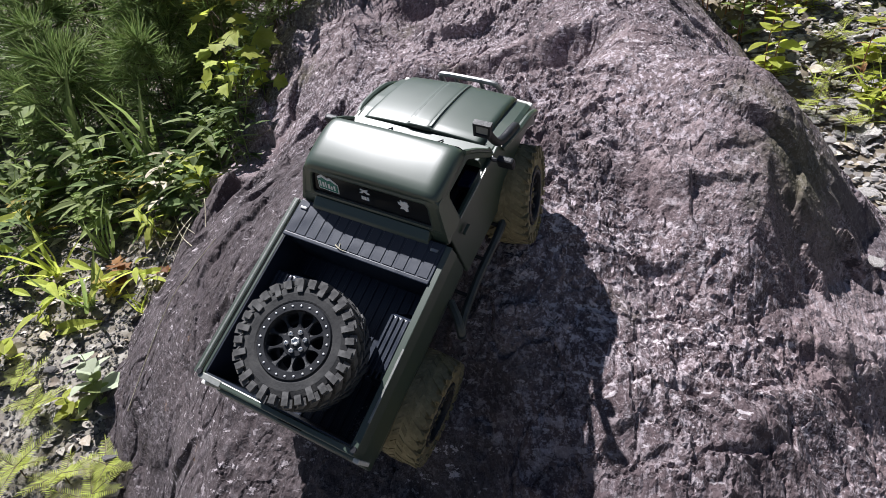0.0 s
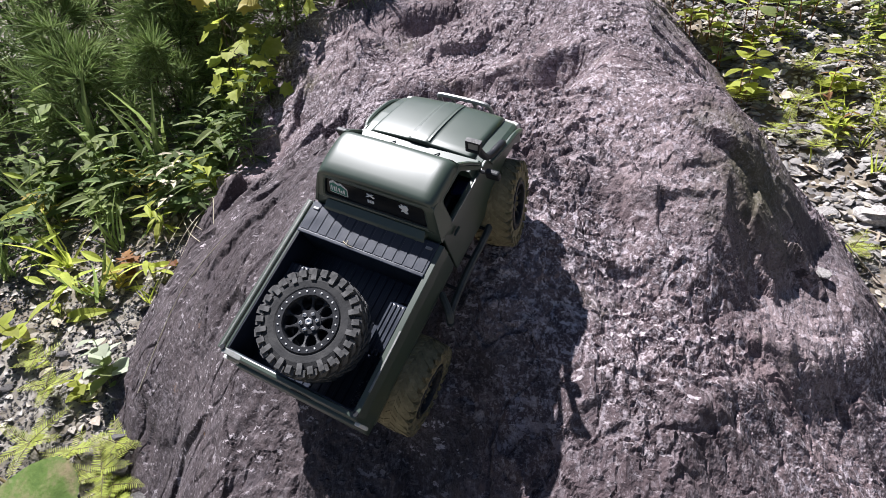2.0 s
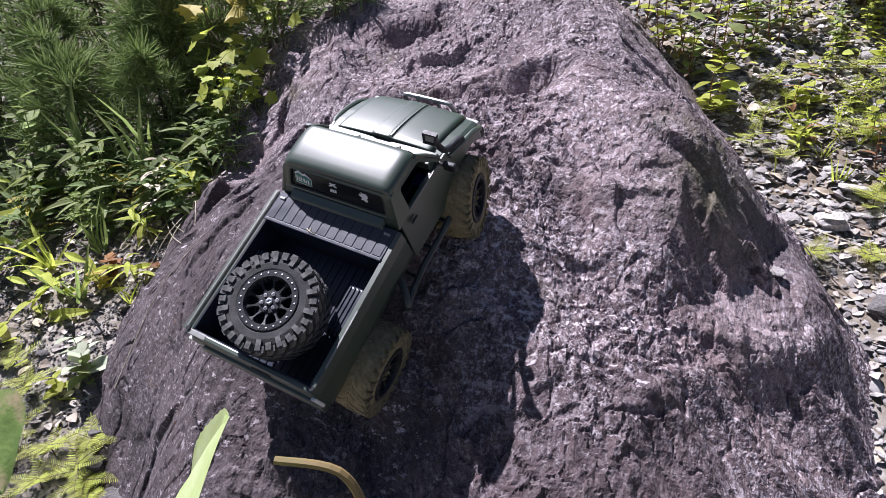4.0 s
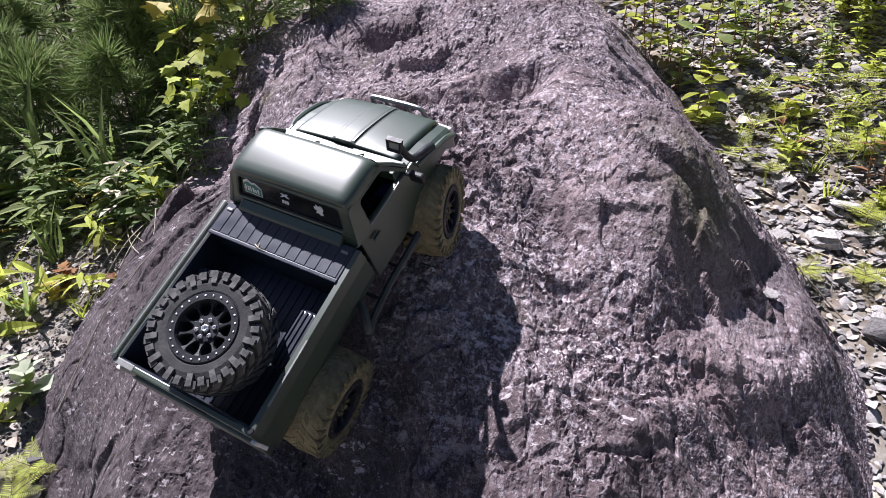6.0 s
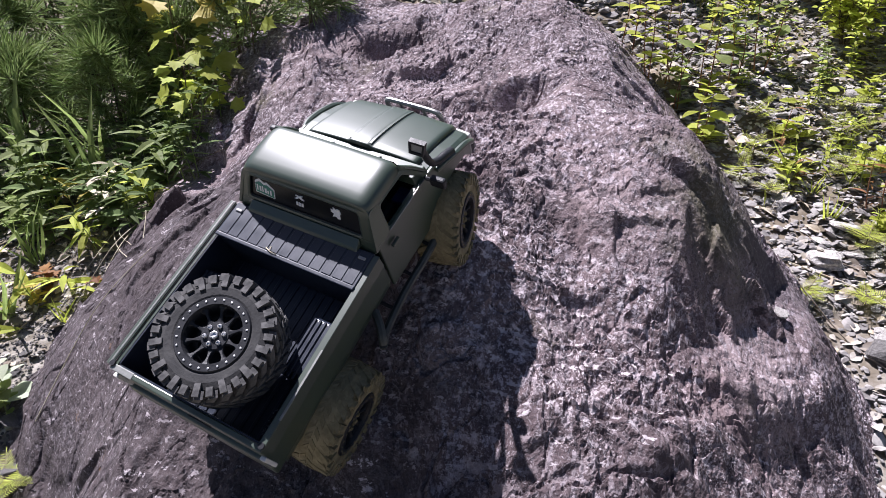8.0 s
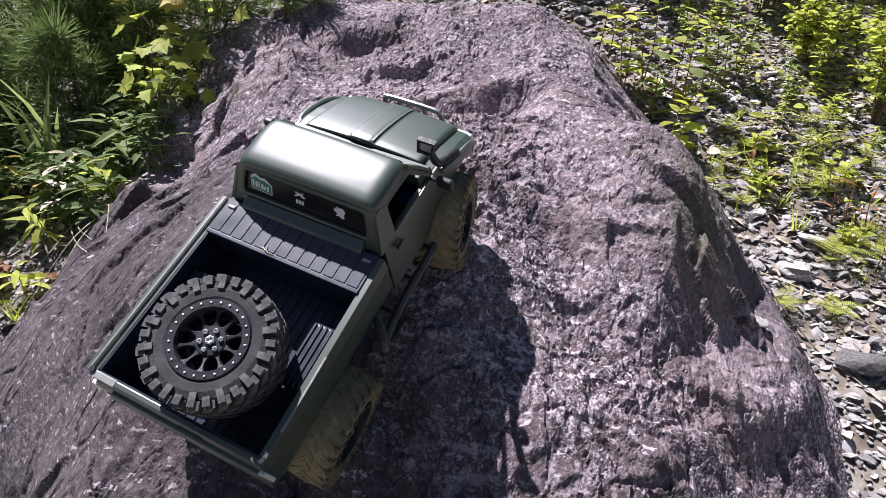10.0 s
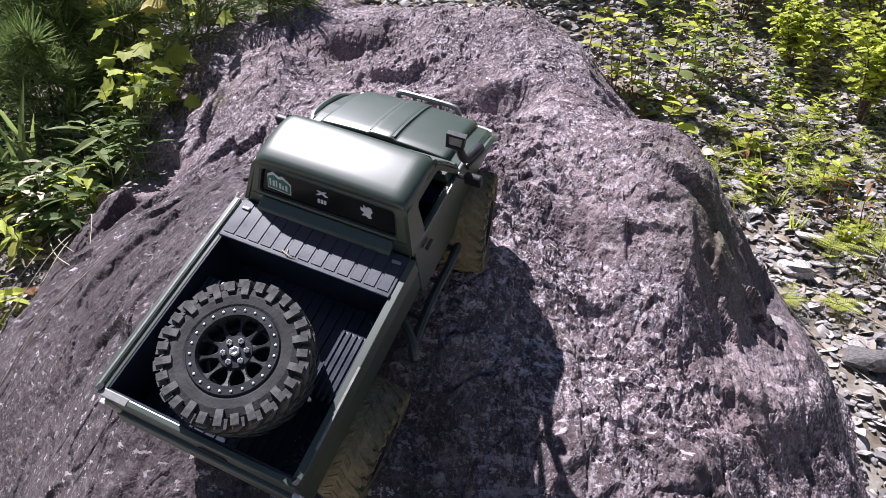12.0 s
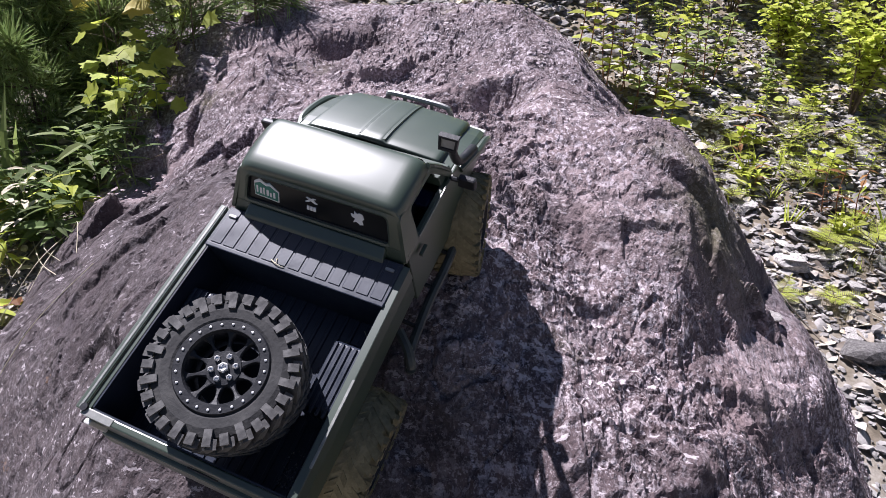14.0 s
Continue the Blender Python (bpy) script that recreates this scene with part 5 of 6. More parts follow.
for k, (x, y) in enumerate(spots):
    broad_plant("weed", x, y, rng.uniform(0.12, 0.22), 10, LANCE, rng.uniform(0.075, 0.11), LEAF_DEEP if k % 3 else LEAF_GREEN, 200 + k, WEEDS, "weed", "weeds", stalks=3, lean=0.3)
for k, (x, y) in enumerate(((-1.006, 1.229), (-1.261, 1.315), (-1.099, 1.348), (-1.387, 1.413), (-1.418, 1.198), (-0.83, 1.411))):
    fir_seedling(x, y, 0.13, 260 + k, LEAF_DEEP, 8, "low dark yew-like seedling in the shade")
for k, (x, y, h) in enumerate(((-1.575, 1.103, 0.335), (-1.614, 1.17, 0.282), (-1.391, 1.281, 0.357))):
    broad_plant("weed", x, y, h, 9, OVATE, 0.075, LEAF_GREEN, 280 + k, "tall broad-leaved green weed in half shade", "weed", "weeds", stalks=2)
broad_plant("maple_sapling", -0.818, 1.656, 0.316, 16, MAPLE, 0.093, LEAF_LIME, 301, "thin maple sapling with sunlit lime leaves", "sapling", stem=BARK, lean=0.06, start=0.2, droop=0.6, face=FACE, petiole=0.1)
broad_plant("maple_sapling", -0.785, 1.567, 0.253, 12, MAPLE, 0.078, LEAF_LIME, 302, "thin maple sapling with sunlit lime leaves", "sapling", stem=BARK, lean=0.1, start=0.2, droop=0.6, face=FACE, petiole=0.1)
broad_plant("maple_sapling", -0.872, 1.718, 0.394, 9, MAPLE, 0.134, YELLOW, 303, "maple sapling with large pale yellow leaves", "sapling", stem=BARK, lean=0.05, start=0.65, droop=0.6, face=FACE, petiole=0.1)
broad_plant("maple_sapling", -0.67, 1.833, 0.31, 12, MAPLE, 0.077, LEAF_LIME, 304, "thin maple sapling with sunlit lime leaves", "sapling", stem=BARK, lean=0.08, start=0.3, droop=0.6, face=FACE, petiole=0.1)
for k, (x, y, h) in enumerate(((-0.86, 1.42, 0.1), (-0.98, 1.5, 0.13), (-0.9, 1.58, 0.15), (-1.15, 1.45, 0.12), (-1.28, 1.36, 0.13), (-1.02, 1.36, 0.1), (-0.88, 1.28, 0.08), (-1.2, 1.26, 0.1), (-1.42, 1.3, 0.13), (-0.95, 1.68, 0.16))):
    broad_plant("weed", x, y, h, 10, LANCE if k % 2 else OVATE, 0.055, (LEAF_DEEP, LEAF_GREEN, LEAF_DEEP)[k % 3], 380 + k, "leafy green weed catching broken sun", "weed", "weeds", stalks=3, lean=0.35, face=FACE)
for k, (x, y, h) in enumerate(((-1.064, 1.479, 0.414), (-1.034, 1.381, 0.35), (-1.239, 1.39, 0.456), (-1.405, 1.225, 0.322))):
    grass_tuft(x, y, h * 0.8, 4, 320 + k, label="few tall upright grass blades in the weeds", spread_=0.12)
for k, (x, y) in enumerate(((-0.901, 1.285), (-1.059, 1.327), (-0.803, 1.322), (-0.956, 1.388), (-1.266, 1.211), (-0.891, 1.202), (-1.318, 1.348))):
    broad_plant("weed", x, y, 0.14, 8, LANCE, 0.085, (DRY, YELLOW, LEAF_LIME)[k % 3], 310 + k, "yellowing narrow-leaved weed in broken sun", "weed", "weeds", stalks=2, lean=0.35)
# sunlit strip at the boulder's near left foot
broad_plant("weed", -0.79, 0.75, 0.12, 8, OVATE, 0.078, PALE_LEAF, 331, "small weed with pale sunlit oval leaves", "weed", "weeds", lean=0.15)
broad_plant("weed", -0.754, 0.72, 0.07, 7, OVATE, 0.06, LEAF_GREEN, 332, "small weed with oval green leaves", "weed", "weeds")
broad_plant("weed", -0.907, 1.0, 0.07, 9, OVATE, 0.05, YELLOW, 338, "low seedling with yellowed leaves on grit", "weed", "weeds")
broad_plant("weed", -0.93, 1.04, 0.06, 7, MAPLE, 0.06, RED_LEAF, 339, "low seedling with orange-red leaves", "weed", "weeds")
broad_plant("weed", -0.846, 1.039, 0.096, 7, LANCE, 0.096, LEAF_LIME, 333, "sunlit weed with long lime leaves", "weed", "weeds")
broad_plant("weed", -0.811, 1.062, 0.036, 6, OVATE, 0.042, RED_LEAF, 334, "low seedling with reddened leaves", "weed", "weeds")
broad_plant("weed", -0.82, 0.68, 0.06, 8, OVATE, 0.055, LEAF_LIME, 335, "lime-green seedling on grit", "weed", "weeds")
broad_plant("weed", -1.034, 0.947, 0.123, 6, LANCE, 0.111, LEAF_LIME, 336, "sunlit weed with long lime leaves", "weed", "weeds")
broad_plant("weed", -1.07, 0.781, 0.107, 8, OVATE, 0.059, LEAF_LIME, 337, "lime-green seedling on grit", "weed", "weeds")
for k, (x, y, h) in enumerate(((-1.06, 0.87, 0.12), (-0.93, 0.99, 0.1), (-1.35, 1.18, 0.2), (-1.2, 1.02, 0.12))):
    broad_plant("weed", x, y, h, 5, LANCE, 0.12, LEAF_LIME, 350 + k, "young weed with a few broad lime blades on grit", "weed", "weeds", lean=0.3, start=0.02, face=FACE)
for k, (x, y) in enumerate(((-0.61, 0.51), (-0.66, 0.6), (-0.72, 0.5))):
    fir_seedling(x, y, 0.075, 370 + k, label="yellow-green fir seedling at the boulder's foot")
for k, (x, y, h) in enumerate(((-0.981, 0.959, 0.159), (-1.139, 1.04, 0.189), (-1.027, 1.121, 0.161), (-0.795, 0.96, 0.074), (-1.324, 0.988, 0.19))):
    grass_tuft(x, y, h, 9, 340 + k, LEAF_LIME if k % 2 else LEAF_GREEN, "loose tuft of sunlit grass on grit")
for k, (x, y, r) in enumerate(((-0.656, 0.542, 0.098), (-0.741, 0.565, 0.078), (-0.851, 0.56, 0.103), (-0.898, 0.677, 0.087), (-0.627, 0.527, 0.087), (0.18, 0.32, 0.065), (-0.995, 0.742, 0.072))):
    fir_seedling(x, y, r, 360 + k)

# dark-leaved shrubs added to stand in for deep shade at the far left
for k, (x, y, h, w) in enumerate(((-1.95, 1.7, 0.4, 0.26), (-2.15, 2.1, 0.5, 0.3), (-1.75, 2.15, 0.45, 0.28), (-2.45, 1.6, 0.5, 0.3), (-1.4, 2.3, 0.45, 0.28), (-2.2, 1.35, 0.36, 0.24), (-1.9, 2.6, 0.6, 0.34))):
    shrub(x, y, h, w, 900, LEAF_DEEP, 1540 + k, 0.05, LANCE, "dark leafy shrub added where deep shade lies")

# right-hand slope
for k, (x, y, r) in enumerate(((0.872, 1.207, 0.056), (0.992, 1.217, 0.057), (1.04, 1.386, 0.083), (1.129, 1.357, 0.12), (0.801, 1.596, 0.086), (0.847, 1.691, 0.093), (1.184, 1.283, 0.087), (0.862, 1.547, 0.055),
                               (1.079, 1.638, 0.086), (1.282, 1.541, 0.113), (1.082, 1.776, 0.101), (0.721, 1.714, 0.081), (0.873, 1.824, 0.097), (1.431, 1.377, 0.097), (1.334, 1.768, 0.124), (1.145, 1.904, 0.115), (1.53, 1.637, 0.133))):
    fir_seedling(x, y, r, 400 + k)
rng.seed(421)
for k in range(44):
    y = rng.uniform(1.3, 2.1)
    x = rng.uniform(0.66 + 0.32 * (2.0 - y), 1.45)
    if k % 4 == 0:
        fir_seedling(x, y, rng.uniform(0.035, 0.06), 1400 + k)
    elif k % 4 == 1:
        grass_tuft(x, y, rng.uniform(0.04, 0.075), 6, 1400 + k, LEAF_LIME, "sparse lime grass on stony ground")
    else:
        broad_plant("herb", x, y, rng.uniform(0.05, 0.13), 9, LANCE if k % 3 else OVATE, rng.uniform(0.03, 0.05), LEAF_LIME, 1400 + k, "small sunlit lime-green herb among stones", "herb", "herbs", stalks=2)
    rng.seed(1300 + k)
for k in range(26):
    x, y = rng.uniform(0.78, 1.8), rng.uniform(1.92, 2.6)
    broad_plant("herb", x, y, rng.uniform(0.1, 0.24), 14, OVATE, rng.uniform(0.025, 0.042), LEAF_LIME if k % 3 else LEAF_GREEN, 430 + k, "sunlit lime-green herb on the slope", "herb", "herbs", stalks=2)
    rng.seed(900 + k)
for k, (x, y, h) in enumerate(((0.673, 1.881, 0.242), (0.747, 1.955, 0.272), (0.575, 1.964, 0.248), (0.847, 2.015, 0.265), (0.654, 2.069, 0.288), (0.518, 2.123, 0.284), (0.939, 2.118, 0.287), (0.692, 1.745, 0.159))):
    broad_plant("herb", x, y, h, 10, OVATE, 0.064, LEAF_LIME if k % 3 else LEAF_GREEN, 480 + k, "tall herb with broad translucent lime leaves", "herb", "herbs", stalks=2, lean=0.12, stem=RED_STEM)
for k, (x, y, h) in enumerate(((0.902, 1.685, 0.15), (1.07, 1.5, 0.15), (1.107, 1.512, 0.13), (1.16, 1.49, 0.14), (0.939, 1.593, 0.087))):
    broad_plant("herb", x, y, h, 6, LANCE, 0.05, RED_LEAF, 500 + k, "dry reddened herb stalk among stones", "herb", "herbs", stem=RED_STEM, lean=0.15)
    grass_tuft(x + 0.03, y - 0.04, h * 0.7, 6, 520 + k, LEAF_LIME, "sparse lime grass on stony ground")
for k, (x, y, h, w) in enumerate(((1.34, 1.98, 0.34, 0.15), (1.55, 2.05, 0.4, 0.2), (1.22, 2.28, 0.2, 0.15), (1.6, 2.5, 0.5, 0.33), (1.15, 2.65, 0.4, 0.28), (2.0, 2.3, 0.56, 0.37), (1.6, 2.95, 0.65, 0.36), (0.75, 2.8, 0.38, 0.28), (2.2, 2.7, 0.7, 0.4), (1.05, 3.1, 0.6, 0.34), (0.35, 2.85, 0.34, 0.28))):
    shrub(x, y, h, w, 800, LEAF_GREEN if k in (5, 8) else LEAF_LIME, 540 + k, 0.028 if k < 3 else 0.035)
# the wood's edge behind
masters = [shrub(3.0 + 0.8 * k, 4.2, 1.5, 0.9, 1500, m, 560 + k, 0.075, label="tall leafy shrub at the wood's edge") for k, m in enumerate((LEAF_GREEN, LEAF_LIME, LEAF_DEEP))]
for k in range(66):
    rng.seed(600 + k)
    x, y = rng.uniform(-5.5, 6.5), rng.uniform(4.4, 9.0)
    s = rng.uniform(0.5, 0.95)
    ob = copy_thing(masters[2] if x < -0.3 else masters[k % 3], Matrix.Translation((x, y, surface(x, y) - 0.02)) @ Matrix.Rotation(rng.uniform(0, 6.28), 4, "Z"))
    ob.scale = (s, s, s * rng.uniform(0.9, 1.2))


# ---------------------------------------------------------------- stones, litter, twigs
def stone_mesh(seed, flat):
    rng.seed(seed)
    bm = bmesh.new()
    bmesh.ops.create_icosphere(bm, subdivisions=3, radius=0.5)
    cuts = [(rand_dir(-1.5, 1.5), rng.uniform(0.2, 0.36)) for _ in range(9)]
    for v in bm.verts:
        for n, d in cuts:
            over = v.co.dot(n) - d
            if over > 0:
                v.co -= n * over
        v.co += Vector(noise.noise_vector(v.co * 3 + Vector((seed, 0, 0)))) * 0.07 + Vector(noise.noise_vector(v.co * 9 + Vector((seed, 5, 0)))) * 0.035
        v.co.z *= flat
    me = bpy.data.meshes.new("stone")
    bm.to_mesh(me)
    bm.free()
    me.materials.append(PALE_STONE)
    return me


STONES = [stone_mesh(700 + k, f) for k, f in enumerate((0.45, 0.3, 0.6, 0.35, 0.5, 0.25))]


GREY_STONES = [me.copy() for me in STONES]
for me in GREY_STONES:
    me.materials[0] = GREY_STONE


def lay_stone(x, y, size, k, label="pale angular stone on the slope", group="loose stones", kit=STONES):
    ob = new("stone", kit[k % 6])
    ob.matrix_world = Matrix.LocRotScale((x, y, surface(x, y) + size * 0.08), Euler((rng.uniform(-0.3, 0.3), rng.uniform(-0.3, 0.3), rng.uniform(0, 6.28))), (size * rng.uniform(0.8, 1.3), size, size))
    return tagged(ob, label, "stone", group)


def clear_of_rock(x, y):
    return float(rock_height(np.array([max(-1.09, min(x, 1.19))]), np.array([y]))[0]) < float(ground_height(np.array([x]), np.array([y]))[0]) - 0.01


rng.seed(720)
for k in range(120):
    x, y = rng.uniform(0.6, 1.6), rng.uniform(0.95, 2.3)
    if clear_of_rock(x, y):
        lay_stone(x, y, rng.choice((0.02, 0.025, 0.03, 0.035, 0.05, 0.07)), k)
for k in range(80):
    x, y = rng.uniform(-1.4, -0.6), rng.uniform(0.5, 1.2)
    if clear_of_rock(x, y):
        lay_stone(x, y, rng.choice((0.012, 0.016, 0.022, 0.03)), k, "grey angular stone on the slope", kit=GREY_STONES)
for k, (x, y, s) in enumerate(((-0.55, 0.5, 0.1), (-0.47, 0.44, 0.09), (-0.63, 0.57, 0.06), (-0.4, 0.4, 0.1), (-0.67, 0.63, 0.055), (-0.72, 0.7, 0.06), (-0.52, 0.41, 0.1), (-0.34, 0.36, 0.08))):
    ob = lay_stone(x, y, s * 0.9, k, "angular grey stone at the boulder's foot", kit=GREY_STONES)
lay_stone(1.0, 1.1, 0.1, 2, "large grey stone beside the boulder", kit=GREY_STONES)
lay_stone(0.945, 1.33, 0.14, 1, "flat layered pale slab on the slope")
lay_stone(0.725, 0.955, 0.03, 4, "smooth pale pebble lodged on a ledge of the boulder")
for x, y, s in ((-0.78, 2.15, 0.4), (-0.45, 2.45, 0.32), (-1.0, 2.2, 0.3)):
    ob = lay_stone(x, y, s, 2, "dark angular rock behind the boulder", "rocks behind")
    ob.data = STONES[2].copy()
    ob.data.materials[0] = STONE


def scatter(name, n, area, size, mat, seed, label, shape=None, lift=0.004):
    """Uncountable bits on the ground, as one mesh."""
    rng.seed(seed)
    xs = np.array([rng.uniform(area[0], area[1]) for _ in range(n)])
    ys = np.array([rng.uniform(area[2], area[3]) for _ in range(n)])
    g = ground_height(xs, ys)
    inside = (xs > -1.09) & (xs < 1.19) & (ys > -0.3) & (ys < 2.57)
    r = np.where(inside, rock_height(np.clip(xs, -1.09, 1.19), np.clip(ys, -0.3, 2.57)), -9)
    lv = Leaves()
    chips = []
    for k in range(8):
        ball = bmesh.new()
        bmesh.ops.create_icosphere(ball, subdivisions=1, radius=0.5)
        flat = rng.uniform(0.12, 0.45)
        co = np.array([[c * rng.uniform(0.6, 1.2) for c in v.co] for v in ball.verts]) * (1, rng.uniform(0.6, 1), flat)
        chips.append((co, [[v.index for v in f.verts] for f in ball.faces]))
        ball.free()
    # thin out towards a ragged border
    edge = np.minimum(np.minimum(xs - area[0], area[1] - xs) / (area[1] - area[0]), np.minimum(ys - area[2], area[3] - ys) / (area[3] - area[2]))
    keep = edge * 6 + 1.6 * fbm(xs, ys, 0.5, 3, 91) > np.random.RandomState(seed).rand(n) * 0.6
    for x, y, z, rz, ok in zip(xs, ys, g, r, keep):
        if rz > z + 0.01 or not ok:
            continue
        s = size * rng.uniform(0.4, 1.5)
        lv.add(rng.choice(chips) if shape is None else shape, (x, y, z + lift), rand_dir(-0.3, 0.5), s, roll=rng.uniform(-0.7, 0.7))
    ob = lv.build(name, mat, None)
    return tagged(ob, label, name.replace("_", " "), kind="stuff")


scatter("gravel", 15000, (0.5, 2.1, 0.7, 2.7), 0.015, PALE_STONE, 740, "angular pale gravel strewn over the slope")
# the foot's grit takes dark grey stone, its shade put into the colour
scatter("gravel", 26000, (-1.9, -0.2, 0.2, 1.5), 0.0085, GREY_STONE, 741, "grit strewn at the boulder's foot, coloured dark for shade")
scatter("leaf_litter", 4500, (0.4, 2.6, 0.7, 3.4), 0.032, LITTER, 742, "dry curled leaf litter on the slope", OVATE)
scatter("gravel", 6500, (0.55, 2.1, 0.75, 3.0), 0.026, PALE_STONE, 752, "pale flat stone chips lying over the slope")
scatter("gravel", 2500, (-1.0, 1.0, 2.2, 3.4), 0.045, PALE_STONE, 753, "pale flat stone chips behind the boulder")
scatter("leaf_litter", 2500, (0.55, 2.1, 0.75, 2.7), 0.024, BLEACHED, 749, "pale bleached leaf scraps over the slope", OVATE)
scatter("leaf_litter", 1300, (-1.9, -0.3, 0.25, 1.6), 0.022, BLEACHED, 750, "pale leaf scraps on the grit", OVATE)
scatter("leaf_litter", 1100, (-2.0, -0.5, 0.6, 2.6), 0.035, LITTER, 743, "dry leaf litter under the weeds", OVATE)
scatter("leaf_litter", 500, (-0.9, 0.9, 2.2, 3.2), 0.05, LITTER, 744, "dry brown leaves behind the boulder", OVATE)
scatter("ground_cover", 1100, (0.7, 2.6, 1.75, 3.6), 0.024, LEAF_LIME, 745, "low lime-green seedlings over the slope", OVATE, 0.02)
scatter("ground_cover", 7500, (-3.2, -0.6, 1.15, 3.8), 0.05, LEAF_DEEP, 746, "low dark green growth in the shade", LANCE, 0.03)
scatter("ground_cover", 5000, (-3.5, 6.0, 3.4, 9.0), 0.09, LEAF_GREEN, 748, "leafy undergrowth at the wood's edge", SMALL_OVATE, 0.05)
scatter("grass_cover", 1500, (0.85, 2.2, 1.55, 3.0), 0.07, LEAF_LIME, 747, "thin sunlit grass on the slope", BLADE, 0.0)


def twig(points, radius, label, mat=DRY):
    bm = bmesh.new()
    tube(bm, curve_points(points, 5), radius, 6, 0.5)
    me = bpy.data.meshes.new("twig")
    bm.to_mesh(me)
    bm.free()
    me.materials.append(mat)
    return tagged(new("twig", me), label, "twig", "twigs")


def on(x, y, lift=0.004):
    return (x, y, surface(x, y) + lift)


twig([on(0.802, 1.22), on(0.922, 1.126, 0.01), on(0.989, 1.04, 0.008), on(1.07, 0.927, 0.01)], 0.0019, "long dry stick along the boulder's edge", LITTER)
twig([on(0.862, 1.319), on(0.988, 1.254, 0.012), on(1.115, 1.158)], 0.002, "thin dry twig on stones")
twig([on(-0.757, 1.183), on(-0.729, 1.105, 0.03), on(-0.719, 1.028, 0.012)], 0.0014, "thin dry grass stalk leaning on the boulder")
twig([on(-0.729, 1.203), on(-0.66, 1.145, 0.035), on(-0.606, 1.053, 0.012)], 0.0013, "thin dry grass stalk leaning on the boulder")
twig([on(-0.764, 1.226), on(-0.727, 1.076, 0.05), on(-0.771, 0.961, 0.01)], 0.0012, "thin dry grass stalk leaning on the boulder")
twig([on(-0.616, 0.667), on(-0.541, 0.805, 0.012), on(-0.426, 0.87, 0.005)], 0.0012, "fine dry stem lying on the boulder")
twig([on(-0.95, 1.334), on(-0.807, 1.173, 0.03), on(-0.655, 1.04, 0.006)], 0.0015, "long dry grass stalk bent over the boulder's edge")
twig([on(-0.863, 1.296), on(-0.835, 1.13, 0.035), on(-0.844, 0.97, 0.006)], 0.0014, "long dry grass stalk bent over the boulder's edge")
twig([on(-0.81, 1.31), on(-0.77, 1.16, 0.045), on(-0.69, 1.1, 0.01)], 0.0012, "thin dry grass stalk leaning on the boulder")
twig([on(-1.191, 1.155), on(-1.012, 1.211, 0.06), on(-0.79, 1.309, 0.02)], 0.0018, "thin dry stem across the weeds")
twig([on(-0.909, 1.34), on(-0.727, 1.426, 0.03), on(-0.562, 1.489, 0.01)], 0.0018, "thin bare twig reaching onto the boulder", BARK)


# ---------------------------------------------------------------- birch sprigs over the boulder's foot, placed to fit the camera's view
def birch_leaf(name, parent, base, tip, facing, width, mat, droop=0.12):
    """A toothed leaf with a raised midrib, from its base to its tip, turned towards facing."""
    base, tip = Vector(base), Vector(tip)
    L = (tip - base).length
    n = 44
    st = []
    for k in range(n + 1):
        t = k / n
        w = math.sin(math.pi * t ** 0.72) ** 0.8 if 0 < t < 1 else 0.0
        st.append((t, max(w, 0.03 if t == 0 else 0.004)))
    d = (tip - base).normalized()
    x = d.cross(Vector(facing)).normalized()
    z = x.cross(d)
    verts, faces = [], []
    for k, (t, w) in enumerate(st):
        jag = 1 - 0.045 * (k % 2)
        for u in (-1, -0.55, -0.06, 0, 0.06, 0.55, 1):
            ww = u * w * width * (jag if abs(u) == 1 else 1)
            lift = 0.18 * abs(ww) - droop * L * t * t + (0.0006 if u == 0 else 0) + 0.022 * width * math.sin(15 * t + 3 * abs(u)) * abs(u)
            verts.append(base + d * (t * L) + x * ww + z * lift)
        if k:
            for j in range(6):
                a, b = 7 * (k - 1) + j, 7 * k + j
                faces.append((a, a + 1, b + 1, b))
    return mesh_object(name, verts, faces, mat, parent, smooth=True)


STEM = material("olive_brown_twig", [(0.12, 0.1, 0.03), (0.22, 0.14, 0.06)], 60, 0.7)


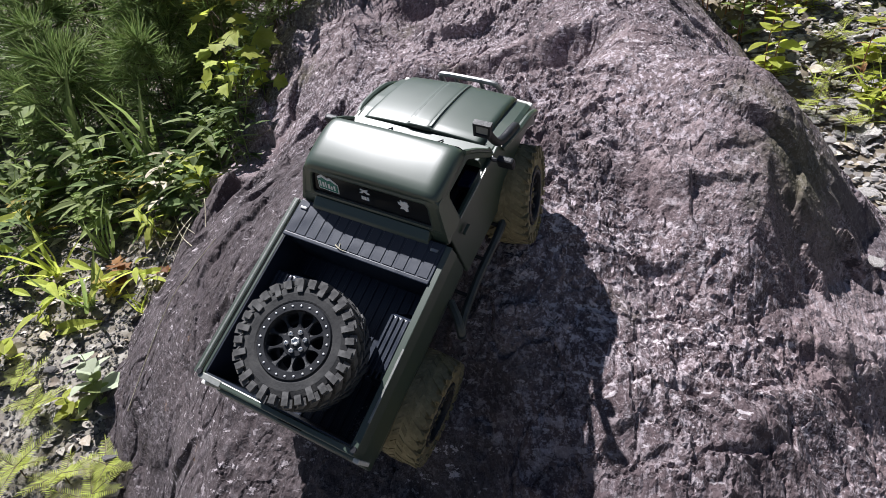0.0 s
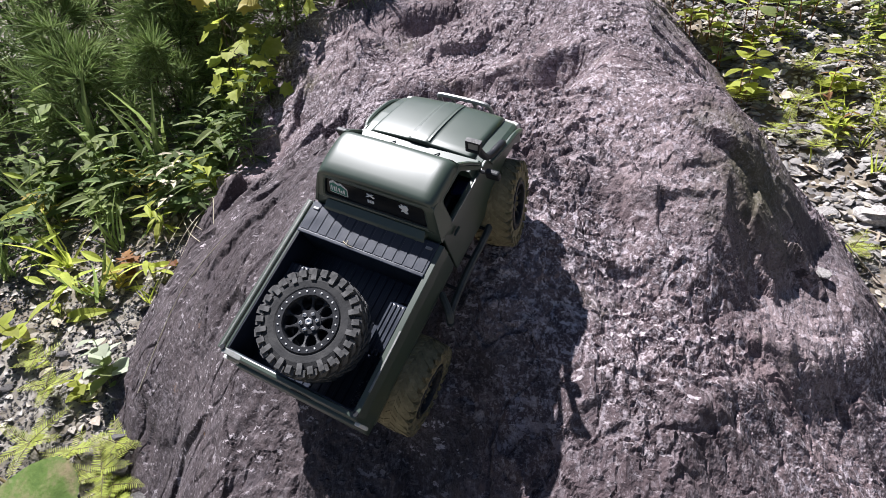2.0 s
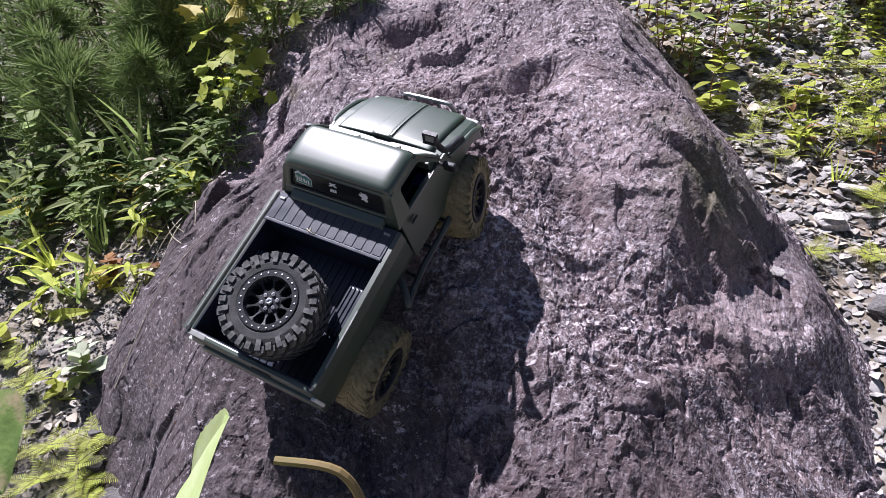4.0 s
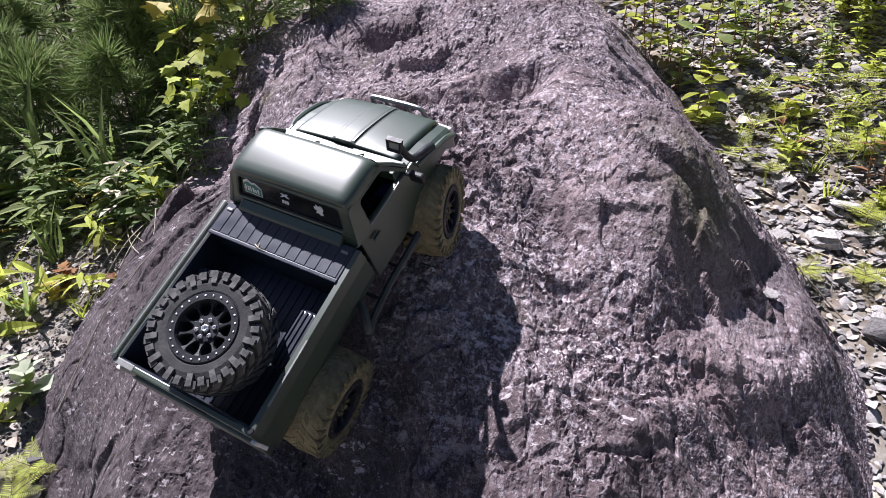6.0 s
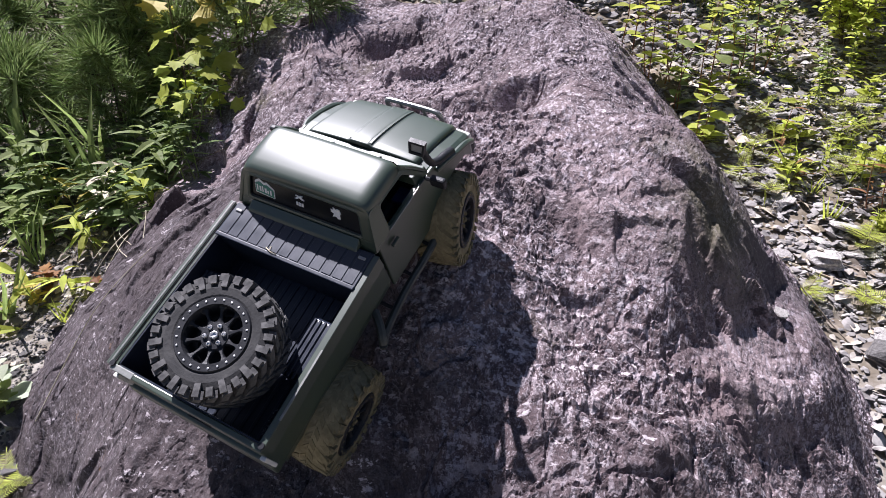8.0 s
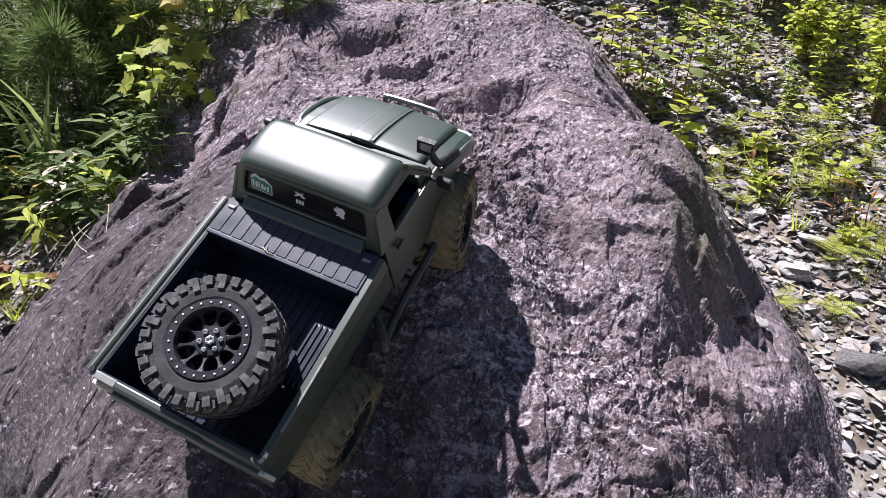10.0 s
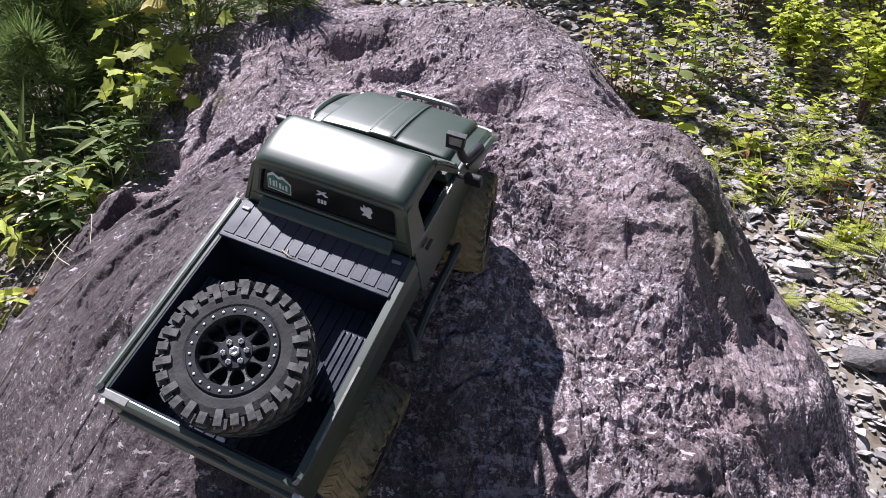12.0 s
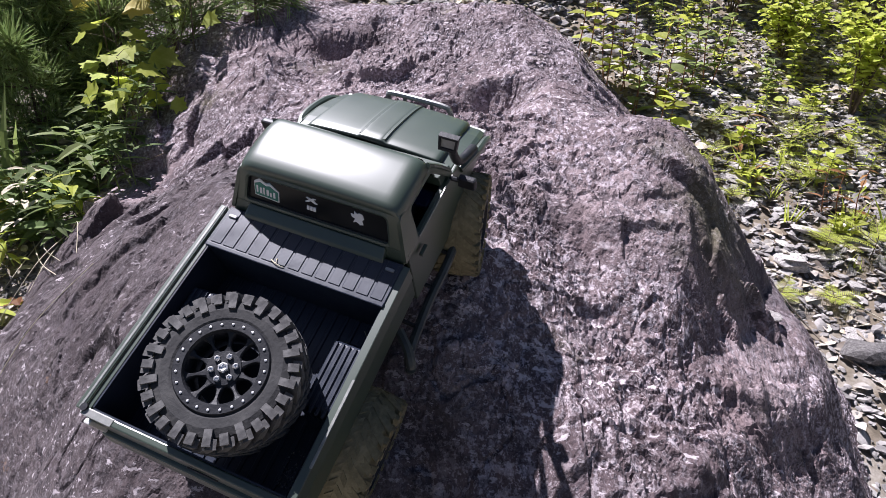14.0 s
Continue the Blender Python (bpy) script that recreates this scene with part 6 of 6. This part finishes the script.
def sprig(stems, leaves, label):
    """A birch sprig: its main stem is carried down to the ground."""
    root = new("birch_sprig")
    tagged(root, label, "sprig", "birch sprigs")
    pts, r = stems[0]
    foot = Vector(pts[0])
    low = Vector((foot.x + 0.02, foot.y - 0.03, surface(foot.x + 0.02, foot.y - 0.03)))
    bm = bmesh.new()
    tube(bm, [low, foot], r * 1.6, 7, 0.7)
    for pts, r in stems:
        tube(bm, curve_points(pts, 6), r, 7, 0.7)
    part("stem", bm, STEM, root)
    for base, tip, facing, width, m in leaves:
        birch_leaf("leaf", root, base, tip, facing, width, m)
    return root


# leaf places, sizes and turns are fitted to the camera's view
sprig([([(0.3643, -0.0297, 1.2113), (0.3653, -0.0267, 1.2178), (0.3637, -0.0236, 1.2256), (0.3606, -0.0228, 1.2325), (0.3525, -0.0240, 1.2344)], 0.0008),
       ([(0.3655, -0.0269, 1.2173), (0.3695, -0.0242, 1.2198), (0.3763, -0.0221, 1.2198)], 0.0006),
       ([(0.3647, -0.0308, 1.2114), (0.3558, -0.0317, 1.2143)], 0.0005)],
      [((0.3478, -0.0237, 1.2412), (0.3385, -0.0436, 1.2173), (-0.83, -0.22, 0.51), 0.0175, SPRIG_LEAF),
       ((0.3766, -0.0204, 1.2224), (0.3842, -0.0302, 1.2087), (-0.87, -0.48, -0.14), 0.0095, SPRIG_LEAF),
       ((0.3552, -0.0297, 1.2199), (0.3473, -0.0362, 1.2112), (-0.81, 0.27, 0.53), 0.006, LEAF_LIME)],
      "birch sprig with lime toothed leaves placed close to the camera")

sprig([([(0.0141, 0.0788, 0.9942), (-0.0005, 0.1045, 1.0516), (-0.0112, 0.1213, 1.0873), (-0.0347, 0.1514, 1.1445)], 0.0016),
       ([(-0.0001, 0.1075, 1.0561), (0.0141, 0.1066, 1.0573), (0.0229, 0.1060, 1.0520)], 0.0011)],
      [((0.0217, 0.1076, 1.0551), (0.0717, 0.0737, 1.0350), (0.42, -0.7, 0.7), 0.036, SPRIG_DARK),
       ((-0.0471, 0.1554, 1.1381), (-0.0222, 0.1143, 1.0609), (0.3, -0.95, -0.05), 0.03, LEAF_LIME)],
      "birch sprig with spotted green leaves placed close to the camera")
